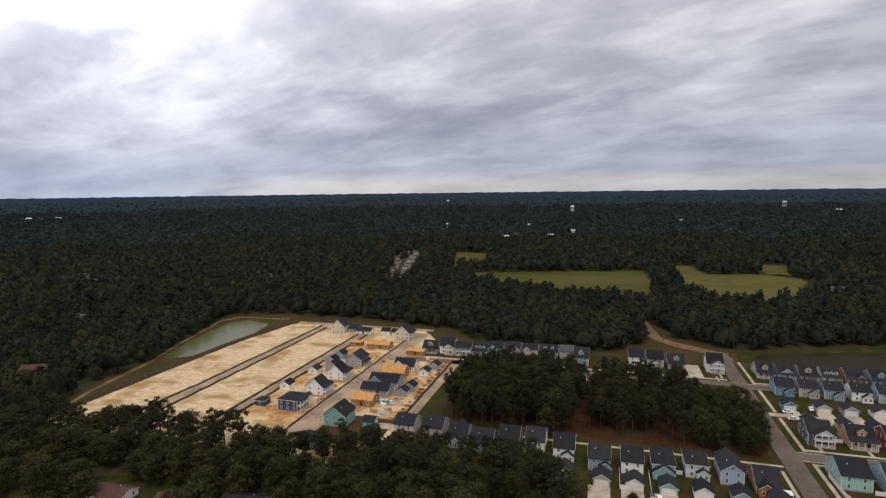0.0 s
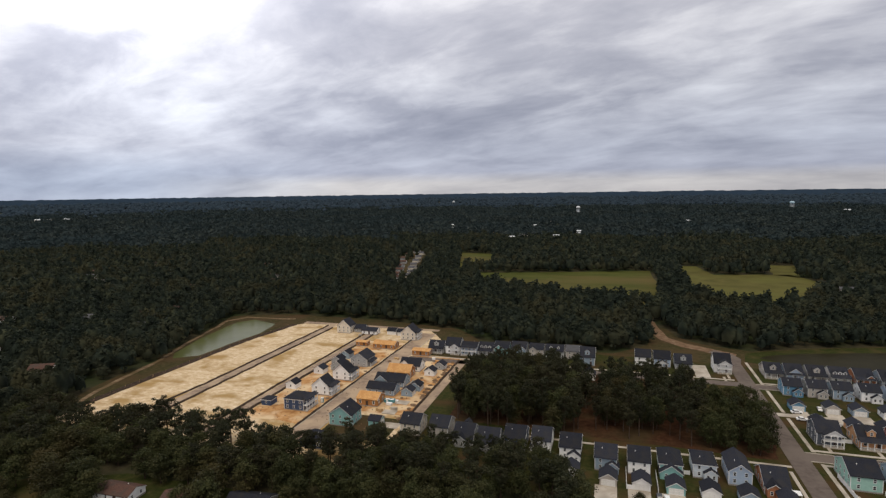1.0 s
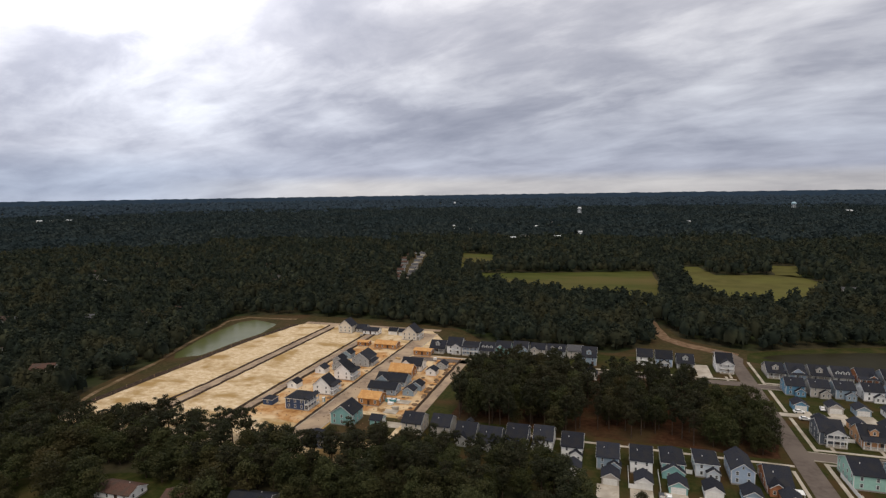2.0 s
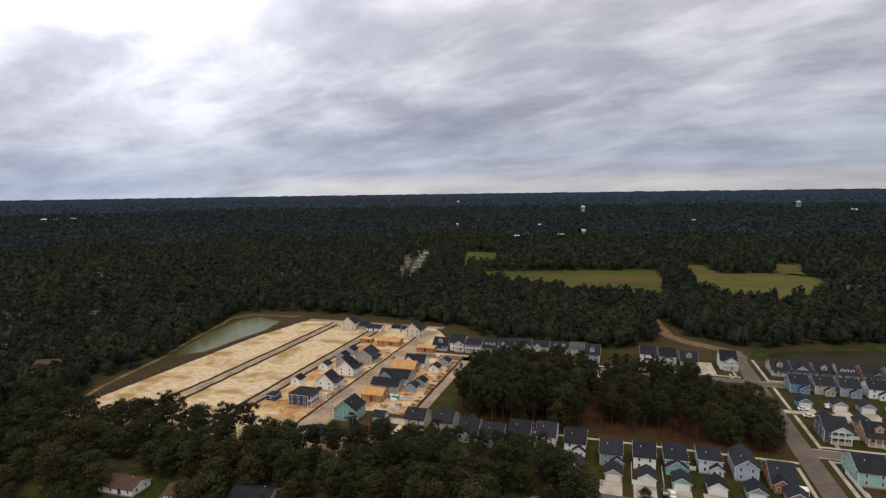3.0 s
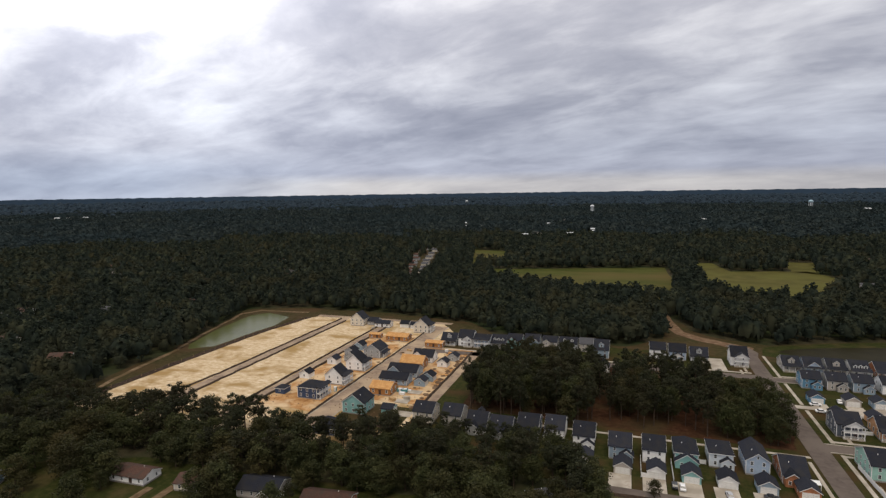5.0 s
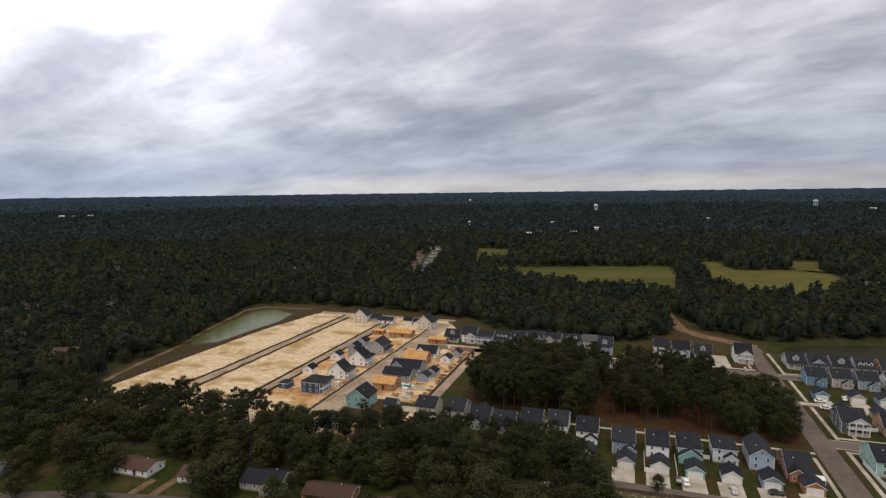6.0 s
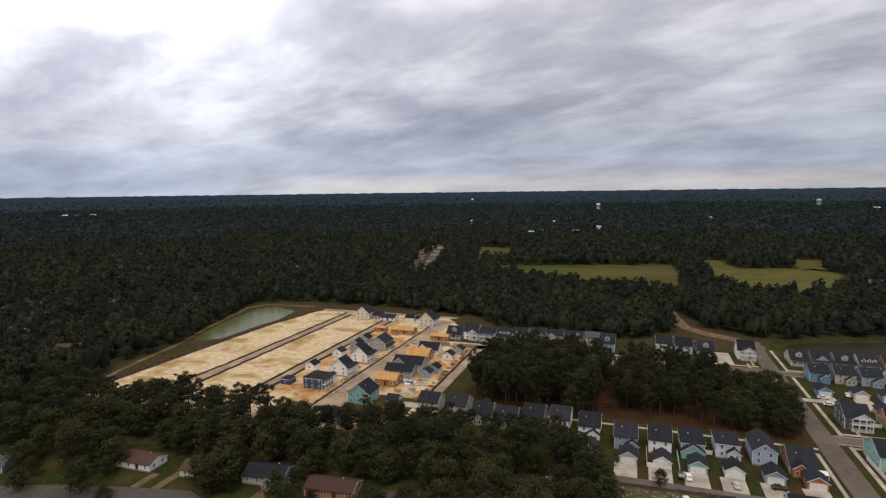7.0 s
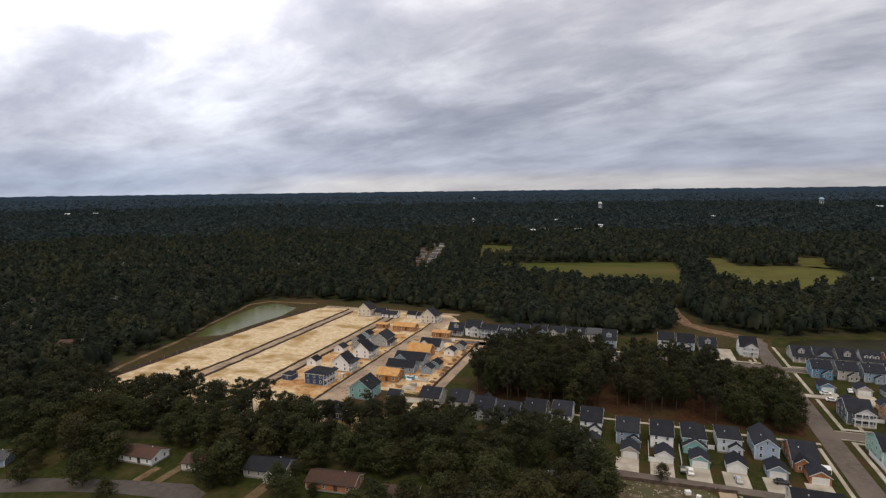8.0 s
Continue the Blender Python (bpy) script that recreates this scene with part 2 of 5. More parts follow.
M["roof_grey"] = material("roof_grey", [(0.055, 0.055, 0.06), (0.08, 0.08, 0.085), (0.10, 0.10, 0.105)], scale=3, rough=0.9, courses=0.14)
M["osb"] = material("osb", [(0.40, 0.20, 0.07), (0.55, 0.30, 0.11), (0.66, 0.40, 0.17)], scale=2.5, rough=0.85, second=(0.48, 0.24, 0.085),
                    second_scale=0.5, bump=0.3)
M["osb_wall"] = material("osb_wall", [(0.28, 0.12, 0.04), (0.40, 0.19, 0.065), (0.48, 0.25, 0.09)], scale=2.2, rough=0.85, second=(0.33, 0.15, 0.05),
                         second_scale=0.5, bump=0.3)
M["white"] = siding("white_siding", (0.86, 0.85, 0.83))
M["cream"] = siding("cream_siding", (0.66, 0.60, 0.50))
M["greige"] = siding("greige_siding", (0.46, 0.42, 0.37))
M["grey"] = siding("grey_siding", (0.36, 0.37, 0.37))
M["blue_grey"] = siding("blue_grey_siding", (0.27, 0.35, 0.42))
M["light_blue"] = siding("light_blue_siding", (0.38, 0.47, 0.59))
M["pale_blue"] = siding("pale_blue_siding", (0.60, 0.65, 0.69))
M["blue"] = siding("blue_siding", (0.12, 0.27, 0.40))
M["slate"] = siding("slate_siding", (0.10, 0.115, 0.14))
M["navy"] = siding("navy_siding", (0.045, 0.075, 0.15))
M["teal"] = siding("teal_siding", (0.25, 0.47, 0.45))
M["mint"] = siding("mint_siding", (0.34, 0.56, 0.48))
M["orange"] = siding("orange_siding", (0.62, 0.33, 0.16))
M["brick"] = brickwork("orange_brick", (0.44, 0.185, 0.09))
M["red_brick"] = brickwork("red_brick", (0.25, 0.06, 0.045))
M["trim"] = material("white_trim", [(0.68, 0.67, 0.65), (0.76, 0.75, 0.73), (0.8, 0.8, 0.78)], scale=2, rough=0.5, spec=0.35)
M["door"] = material("garage_door_paint", [(0.62, 0.60, 0.57), (0.72, 0.71, 0.68), (0.76, 0.75, 0.72)], scale=1.0, rough=0.5, tint=0.06)
M["dark_door"] = material("dark_door_paint", [(0.05, 0.035, 0.03), (0.08, 0.05, 0.04)], scale=2, rough=0.5)
M["foundation"] = material("foundation_block", [(0.22, 0.2, 0.18), (0.32, 0.29, 0.26)], scale=2, rough=0.9, bump=0.3)
M["silt"] = material("silt_fabric", [(0.03, 0.021, 0.015), (0.05, 0.034, 0.024), (0.11, 0.07, 0.045)], scale=0.9, world=True, rough=0.9, bump=0.4, nrough=0.7)
M["timber"] = material("raw_timber", [(0.38, 0.24, 0.11), (0.52, 0.35, 0.18)], scale=3, rough=0.8)
M["rubber"] = material("tyre_rubber", [(0.02, 0.02, 0.02), (0.03, 0.03, 0.03)], scale=5, rough=0.8)
M["steel"] = material("painted_steel", [(0.55, 0.57, 0.58), (0.68, 0.70, 0.71)], scale=0.3, rough=0.45, spec=0.4)
M["tank_blue"] = material("tank_blue_paint", [(0.28, 0.42, 0.50), (0.38, 0.52, 0.58)], scale=0.3, rough=0.45, spec=0.4)
for nm, c in (("car_white", (0.75, 0.75, 0.74)), ("car_dark", (0.02, 0.022, 0.026)), ("car_red", (0.20, 0.03, 0.03)), ("car_silver", (0.42, 0.43, 0.45))):
    M[nm] = material(nm, [c, shade(c, 1.05)], scale=2, rough=0.3, spec=0.5)
M["blue_plastic"] = material("blue_plastic", [(0.08, 0.25, 0.28), (0.12, 0.32, 0.35)], scale=2, rough=0.5)


def glass(name, c, rough):
    m = bpy.data.materials.new(name)
    m.use_nodes = True
    b = m.node_tree.nodes["Principled BSDF"]
    b.inputs["Base Color"].default_value = (*c, 1)
    b.inputs["Roughness"].default_value = rough
    b.inputs["Specular IOR Level"].default_value = 0.6
    return m


M["glass"] = glass("window_glass", (0.02, 0.025, 0.03), 0.06)


M["pond"] = material("pond_water", [(0.070, 0.080, 0.028), (0.100, 0.108, 0.042)], scale=0.03, world=True, rough=0.22, spec=0.06, bump=0.15, bump_scale=0.8)
M["dark_pond"] = material("dark_pond_water", [(0.018, 0.016, 0.008), (0.028, 0.025, 0.012)], scale=0.1, world=True, rough=0.5, spec=0.03, bump=0.2, bump_scale=0.8)

# ---------------------------------------------------------------- mesh helpers


def finish(name, bm, mat, smooth=False):
    me = bpy.data.meshes.new(name)
    bm.normal_update()
    bm.to_mesh(me)
    bm.free()
    me.materials.append(M[mat] if isinstance(mat, str) else mat)
    if smooth:
        me.shade_smooth()
    return me


def part(name, bm, mat, parent, label="", at=None):
    me = bm if isinstance(bm, bpy.types.Mesh) else finish(name, bm, mat)
    ob = new(name, me)
    ob.parent = parent
    if at is not None:
        ob.matrix_basis = at
    if label:
        tagged(ob, label)
    return ob


def box(bm, x0, y0, z0, x1, y1, z1):
    r = bmesh.ops.create_cube(bm, size=1.0)["verts"]
    for v in r:
        v.co = Vector((x0 + (v.co.x + 0.5) * (x1 - x0), y0 + (v.co.y + 0.5) * (y1 - y0), z0 + (v.co.z + 0.5) * (z1 - z0)))
    return r


def boxes(*dims):
    bm = bmesh.new()
    for d in dims:
        box(bm, *d)
    return bm


def prism(bm, profile, a, b, axis):
    """Extrude a closed (s, z) outline from a to b along the axis 'x' or 'y'."""
    def co(s, z, k):
        return (k, s, z) if axis == "x" else (s, k, z)
    lo = [bm.verts.new(co(s, z, a)) for s, z in profile]
    hi = [bm.verts.new(co(s, z, b)) for s, z in profile]
    n = len(profile)
    fs = [bm.faces.new(lo), bm.faces.new(list(reversed(hi)))]
    for i in range(n):
        fs.append(bm.faces.new((lo[i], hi[i], hi[(i + 1) % n], lo[(i + 1) % n])))
    bmesh.ops.recalc_face_normals(bm, faces=fs)


def slab(name, pts, z, mat, label, category, thick=0.25, kind="structure"):
    """A flat ground layer with a rim."""
    bm = bmesh.new()
    top = [bm.verts.new((x, y, z)) for x, y in pts]
    low = [bm.verts.new((x, y, z - thick)) for x, y in pts]
    fs = [bm.faces.new(top)]
    for i in range(len(pts)):
        j = (i + 1) % len(pts)
        fs.append(bm.faces.new((top[i], low[i], low[j], top[j])))
    bmesh.ops.recalc_face_normals(bm, faces=fs)
    if fs[0].normal.z < 0:
        bmesh.ops.reverse_faces(bm, faces=fs)
    bmesh.ops.triangulate(bm, faces=[fs[0]])
    return tagged(new(name, finish(name, bm, mat)), label, category, kind=kind)


def rect(x0, y0, x1, y1):
    return [(x0, y0), (x1, y0), (x1, y1), (x0, y1)]


def wobble(pts, step=6.0, amount=1.0, seed=1):
    """Subdivide an outline and shake it, for edges of soil, grass and water."""
    out = []
    for (ax, ay), (bx, by) in zip(pts, pts[1:] + pts[:1]):
        n = max(1, int(math.hypot(bx - ax, by - ay) / step))
        for i in range(n):
            x, y = ax + (bx - ax) * i / n, ay + (by - ay) * i / n
            v = noise.noise_vector(Vector((x * 0.11, y * 0.11, seed * 7.3)))
            out.append((x + v.x * amount, y + v.y * amount))
    return out


def mesh_from_arrays(name, verts, tris, mat):
    me = bpy.data.meshes.new(name)
    me.vertices.add(len(verts))
    me.vertices.foreach_set("co", np.ascontiguousarray(verts, dtype=np.float32).ravel())
    me.loops.add(len(tris) * 3)
    me.loops.foreach_set("vertex_index", np.ascontiguousarray(tris, dtype=np.int32).ravel())
    me.polygons.add(len(tris))
    me.polygons.foreach_set("loop_start", np.arange(0, len(tris) * 3, 3, dtype=np.int32))
    me.update(calc_edges=True)
    me.materials.append(M[mat])
    return me


def inside(poly, x, y):
    x, y = np.asarray(x, float), np.asarray(y, float)
    hit = np.zeros(x.shape, bool)
    for (ax, ay), (bx, by) in zip(poly, poly[1:] + poly[:1]):
        cross = (ay > y) != (by > y)
        if ay != by:
            hit ^= cross & (x < (bx - ax) * (y - ay) / (by - ay) + ax)
    return hit


# ---------------------------------------------------------------- ground


def rise(d):
    return 6.15e-6 * np.maximum(0.0, d - 1500.0) ** 2


def build_ground():
    radii = np.concatenate([[30, 90, 200, 400, 700, 1000, 1300], np.arange(1500, 4901, 200)])
    seg = 144
    ang = np.linspace(0, 2 * np.pi, seg, endpoint=False)
    verts = [(0, 0, 0)]
    for r in radii:
        z = float(rise(r))
        verts += [(r * math.sin(a), r * math.cos(a), z) for a in ang]
    tris = [(0, 1 + (j + 1) % seg, 1 + j) for j in range(seg)]
    for i in range(len(radii) - 1):
        a, b = 1 + i * seg, 1 + (i + 1) * seg
        for j in range(seg):
            k = (j + 1) % seg
            tris += [(a + j, a + k, b + k), (a + j, b + k, b + j)]
    me = mesh_from_arrays("ground", np.array(verts), np.array(tris), "forest_floor")
    tagged(new("ground", me), "dark leaf-littered forest floor rising gently to the horizon", "ground", kind="structure")


build_ground()

# outlines of what is cleared of forest
DEVELOPED = [(-254, 184), (-266, 222), (-268, 268), (-288, 326), (-303, 382), (-262, 401), (-180, 399), (-107, 385), (-84, 356), (0, 350), (22, 352),
             (66, 366), (90, 379), (117, 391), (146, 401), (330, 455), (380, 300), (330, 110), (80, 90), (20, 120), (0, 150), (-4, 182), (-88, 190), (-130, 186)]
RANCHES = [(-222, 92), (-216, 130), (-170, 150), (-125, 152), (-60, 156), (-50, 110), (-100, 85), (-170, 80)]
FIELD_WEST = [(-148, 575), (-162, 664), (-62, 692), (43, 722), (46, 606), (36, 502), (-39, 532), (-94, 546)]
FIELD_EAST = [(68, 580), (76, 775), (103, 778), (112, 704), (194, 722), (214, 652), (150, 512), (90, 506)]
FIELD_SMALL = [(-192, 690), (-246, 880), (-186, 872), (-152, 706)]
FIELD_BACK = [(176, 716), (190, 806), (222, 806), (200, 700)]
CLEARING = [(-252, 560), (-262, 640), (-318, 790), (-322, 885), (-300, 890), (-275, 815), (-225, 640), (-214, 560)]
TRAIL = [(70, 359), (57, 366), (42, 376), (30, 391), (24, 420), (22, 452), (17.5, 498), (14, 524), (21, 524), (25, 498), (29, 452), (32, 423), (36.5, 397), (46, 385),
         (60, 375.5), (73, 367)]
TRACK_CLEARING = [(0, 350), (62, 345), (86, 374), (62, 382), (50, 390), (42, 402), (37, 424), (23, 424), (25, 396), (22, 374)]
POND = [(-262, 271), (-250, 281), (-249, 310), (-246, 338), (-252, 366), (-277, 375), (-285, 364), (-283, 341), (-279, 315), (-269, 280)]
EAST_POND = [(84, 361), (90, 368), (110, 377), (142, 387), (165, 393), (240, 412), (260, 385), (200, 365), (150, 352), (125, 344), (104, 349)]
WOOD = [(-70, 228), (60, 224), (64, 250), (58, 292), (30, 303), (-20, 309), (-60, 305), (-72, 280)]

slab("grass_verge", wobble(DEVELOPED, 8, 2.0, 2), 0.04, "verge", "rough mown grass and bare earth round the housing lots", "grass")
slab("ranch_lawn", wobble(RANCHES, 8, 2.5, 3), 0.05, "grass", "patchy shaded lawns round the older ranch houses", "lawn")
slab("residential_lawn", wobble([(-88, 184), (-88, 345), (10, 346), (62, 344), (76, 340), (200, 340), (200, 100), (60, 110), (10, 150), (0, 176)], 8, 1.5, 22), 0.06, "lawn", "short dark green lawns between the houses", "lawn")
slab("wood_floor", wobble(WOOD, 6, 1.5, 4), 0.09, "pine_straw", "red-brown pine straw under the wood", "woodland floor")
slab("west_field", wobble(FIELD_WEST, 15, 4, 5), 0.06, "field_green", "mown green hay field with tan patches", "field")
slab("east_field", wobble(FIELD_EAST, 15, 4, 6), 0.06, "field_tan", "yellow-green hay field between the woods", "field")
slab("small_field", wobble(FIELD_SMALL, 15, 4, 7), 0.06, "field_green", "small green field among the woods", "field")
slab("back_field", wobble(FIELD_BACK, 15, 3, 8), 0.06, "field_tan", "small tan field behind a tree line", "field")
slab("clearing_ground", wobble(CLEARING, 12, 3, 9), 0.06, "verge", "cleared ground of a far neighbourhood", "ground")
slab("track_verge", wobble(TRACK_CLEARING, 6, 1.2, 41), 0.045, "verge", "rough grass and bare earth beside the dirt track", "grass")
slab("bank_path", wobble([(-252, 196), (-259, 214), (-268, 262), (-283, 312), (-298, 366), (-290, 383), (-246, 386), (-246, 383), (-287, 380), (-295, 366), (-280.5, 312), (-265, 262), (-256, 215), (-249.5, 197)], 5, 1.3, 42), 0.15, "tan_dirt",
     "tan dirt path round the pond along the forest edge", "path")
slab("dirt_track", wobble(TRAIL, 6, 0.8, 10), 0.12, "dirt_track", "brown dirt track running into the forest", "track")
slab("sand_lots", wobble([(-247, 180), (-246, 240), (-244, 316), (-236, 366), (-230, 374), (-128, 378), (-108, 348), (-66, 352), (-66, 344), (-110, 342),
                          (-112, 318), (-86, 316), (-86, 212), (-90, 178), (-160, 172)], 6, 1.0, 11), 0.08, "sand",
     "pale graded sand of the empty building lots", "sand")
slab("west_house_lots", wobble(rect(-162.5, 206, -133, 340), 5, 1.4, 12), 0.11, "orange_dirt", "churned orange building soil between the new houses", "soil")
slab("east_house_lots", wobble(rect(-118.5, 226, -88, 316), 5, 0.9, 13), 0.11, "orange_dirt", "churned orange building soil with pale tracks", "soil")
slab("teal_house_lawn", wobble(rect(-119, 196, -89, 222), 4, 0.7, 14), 0.115, "verge", "new sparse grass beside the teal house", "lawn")
slab("pond_bank", wobble([(-256, 262), (-246, 275), (-245.5, 312), (-243, 340), (-246, 372), (-278, 382), (-291, 368), (-289, 340), (-284, 312), (-272, 268)], 6, 1.0, 15),
     0.13, "verge", "grassy bank of the retention pond", "bank")
slab("pond_water", wobble(POND, 5, 0.8, 16), 0.17, "pond", "still grey-green water of a retention pond", "water")
slab("pond_berm", wobble([(74, 352), (78, 370), (91, 377), (117, 389), (146, 400), (300, 445), (320, 400), (200, 352), (126, 336), (100, 342)], 6, 1.0, 17),
     0.10, "grass", "mown green berm round the dark pond", "grass")
slab("dark_pond_water", wobble(EAST_POND, 6, 0.8, 18), 0.15, "dark_pond", "dark still water behind the eastern houses", "water")
slab("rubble_strip", wobble([(-16, 158), (-14, 177), (20, 175), (24, 172), (24, 158), (23, 140), (5, 140)], 4, 1.0, 19), 0.10, "rubble",
     "stony cleared ground south of the alley", "ground")

# ---------------------------------------------------------------- streets


def street(name, x0, y0, x1, y1, mat, label, kerbs=""):
    slab(name, rect(x0, y0, x1, y1), 0.16, mat, label, "road")
    for k in kerbs:
        r = {"w": (x0 - 0.35, y0, x0, y1), "e": (x1, y0, x1 + 0.35, y1), "s": (x0, y0 - 0.35, x1, y0), "n": (x0, y1, x1, y1 + 0.35)}[k]
        ob = new("kerb", finish("kerb", boxes((r[0], r[1], 0, r[2], r[3], 0.30)), "concrete"))
        tagged(ob, "pale concrete street kerb", "kerb", kind="structure")


street("east_road", 63.4, 120, 71.0, 347, "asphalt", "grey asphalt residential street", "")
slab("road_bend", wobble([(63.4, 347), (71, 347), (73, 356), (70, 366), (61, 373), (57, 367), (63, 359)], 3, 0.2, 3), 0.155, "asphalt", "grey asphalt bend that turns into a track", "road")
street("cross_street", 71.0, 226.5, 200, 233.5, "asphalt", "grey asphalt side street between house rows", "sn")
street("north_street", 71.0, 304.5, 200, 311, "asphalt", "grey asphalt street between two house rows", "sn")
street("north_alley", 71.0, 269.5, 200, 273.5, "concrete", "narrow pale alley behind the eastern houses")
street("alley", -13, 175.5, 63.4, 179.5, "asphalt", "narrow grey alley behind the garages")
street("south_drive", 24.8, 120, 29.6, 175.5, "dusty_asphalt", "pale worn drive leading south from the alley")
street("main_street", -131, 186, -120.5, 368, "dusty_asphalt", "dusty new street between houses under construction", "we")
street("lots_street", -208.5, 186, -202.8, 374, "dusty_asphalt", "dusty new street between empty sand lots", "")
street("rear_lane", -169, 186, -164.5, 366, "dusty_asphalt", "dusty lane behind the western houses", "")
street("east_lane", -87.2, 219.5, -82.6, 316, "dusty_asphalt", "pale dusty lane beside the wood", "")
street("row_street", -119.5, 306, 63.4, 313, "asphalt", "asphalt street in front of the northern house row", "")
slab("cross_end", rect(-232, 374.5, -121, 380), 0.15, "dusty_asphalt", "dusty street along the far edge of the lots", "road")
slab("ranch_road", wobble([(-230, 92), (-192, 112), (-173, 119), (-156, 123.5), (-140, 127), (-130, 129), (-122, 126), (-121, 119), (-128, 115), (-131, 120), (-148, 117.5),
                           (-166, 113), (-184, 106.5), (-225, 84)], 3, 0.25, 5), 0.14, "old_asphalt", "old asphalt cul-de-sac among ranch houses", "road")


def walkway(x0, y0, x1, y1):
    tagged(new("sidewalk", finish("sidewalk", boxes((x0, y0, 0, x1, y1, 0.2)), "concrete")), "pale concrete sidewalk beside a lawn", "sidewalk", kind="structure")


for r in ((73.6, 120, 75.0, 225), (73.6, 235, 75.0, 268), (73.6, 274.5, 75.0, 303), (73.6, 312, 75.0, 350), (75.0, 235.6, 200, 237), (75, 223.4, 200, 224.8),
          (75, 313, 200, 314.4), (-72, 219.2, 63, 220.6), (-118, 315, 62, 316.4), (61.0, 120, 62.2, 216), (77, 120, 78.2, 204),
          (80.2, 237, 81.4, 241), (97, 237, 98.2, 241), (57, 313, 58.2, 320), (59.5, 318, 60.7, 345)):
    walkway(*r)


def silt_fence(x, y0, y1, bend=0.0, m=None):
    n = int((y1 - y0) / 3)
    thing = new("silt_fence")
    if m is not None:
        thing.matrix_basis = m
    tagged(thing, "black fabric silt fence along a graded lot, soil banked", "fence", "silt fences")
    bm = bmesh.new()
    prev = None
    for i in range(n + 1):
        t = i / n
        px = x + bend * t + 0.55 * noise.noise(Vector((x, i * 0.4, 0)))
        py = y0 + (y1 - y0) * t
        h = 0.8 + 0.3 * noise.noise(Vector((x, i * 0.9, 5)))
        ring = [bm.verts.new(c) for c in ((px - 1.0, py, 0.05), (px - 0.16, py, h), (px + 0.16, py, h), (px + 0.8, py, 0.05))]
        if prev:
            for k in range(3):
                bm.faces.new((prev[k], prev[k + 1], ring[k + 1], ring[k]))
        prev = ring
    part("fabric", bm, "silt", thing)
    stake = finish("stake", boxes((-0.04, -0.04, 0, 0.04, 0.04, 1.2)), "timber")
    for i in range(0, n + 1, 3):
        t = i / n
        part("stake", stake, None, thing, at=pose(x + bend * t + 0.15, y0 + (y1 - y0) * t, 0.04))


silt_fence(-248.5, 186, 316, 3.5)
silt_fence(-245.0, 316, 368, 8.0)
silt_fence(-246.2, 184, 316, 3.5)
silt_fence(-242.7, 316, 368, 8.0)
silt_fence(-212.5, 186, 240, 3.2)
silt_fence(-209.3, 240, 372, 0.6)
silt_fence(-202.0, 188, 366, 0.0)
silt_fence(-170.0, 190, 362, -0.6)
silt_fence(-163.6, 190, 360, 0.0)
silt_fence(-132.2, 188, 352, 0.6)
silt_fence(-88.0, 222, 312, 0.0)
silt_fence(0, 0, 33, -1.5, pose(-3, 174.2, 0, 0, 0, -90))
silt_fence(0, 0, 30, 1.0, pose(-120, 200.5, 0, 0, 0, -90))

# ---------------------------------------------------------------- houses
WINDOW = finish("window_frame", boxes((-0.62, -0.09, -0.9, -0.48, 0.02, 0.9), (0.48, -0.09, -0.9, 0.62, 0.02, 0.9), (-0.48, -0.09, 0.76, 0.48, 0.02, 0.9),
                                      (-0.48, -0.09, -0.9, 0.48, 0.02, -0.76), (-0.48, -0.06, -0.04, 0.48, 0.02, 0.04)), "trim")
PANE = finish("pane", boxes((-0.48, -0.035, -0.76, 0.48, 0.01, 0.76)), "glass")
DOOR = finish("door", boxes((-0.5, -0.07, 0, 0.5, 0.02, 2.1), (-0.6, -0.09, 0, -0.5, 0.02, 2.2), (0.5, -0.09, 0, 0.6, 0.02, 2.2)), "dark_door")


def add_window(parent, m, scale=1.0):
    w = part("window", WINDOW, None, parent, at=m @ Matrix.Scale(scale, 4))
    part("pane", PANE, None, w, "dark reflecting glass")


def roof_profile(half, over, z, pitch, thick):
    a = half + over
    top = z + half * pitch
    e = z - over * pitch
    return [(-a, e), (0, top), (a, e), (a, e + thick), (0, top + thick * 1.1), (-a, e + thick)]


def gable_roof(parent, name, axis, half, length, z, pitch, mat, over=0.4, at=None, trim=True):
    """Chevron roof with rake boards; ridge along the axis."""
    bm = bmesh.new()
    prism(bm, roof_profile(half, over, z, pitch, 0.22), -length / 2 - over, length / 2 + over, axis)
    r = part(name, bm, mat, parent, at=at)
    if trim:
        for s in (-1, 1):
            bm = bmesh.new()
            k = s * (length / 2 + over)
            prism(bm, [(x, zz - 0.16) for x, zz in roof_profile(half, over - 0.02, z, pitch, 0.2)], k - 0.05, k + 0.05, axis)
            part("rake_board", bm, "trim", parent, at=at)
    return r


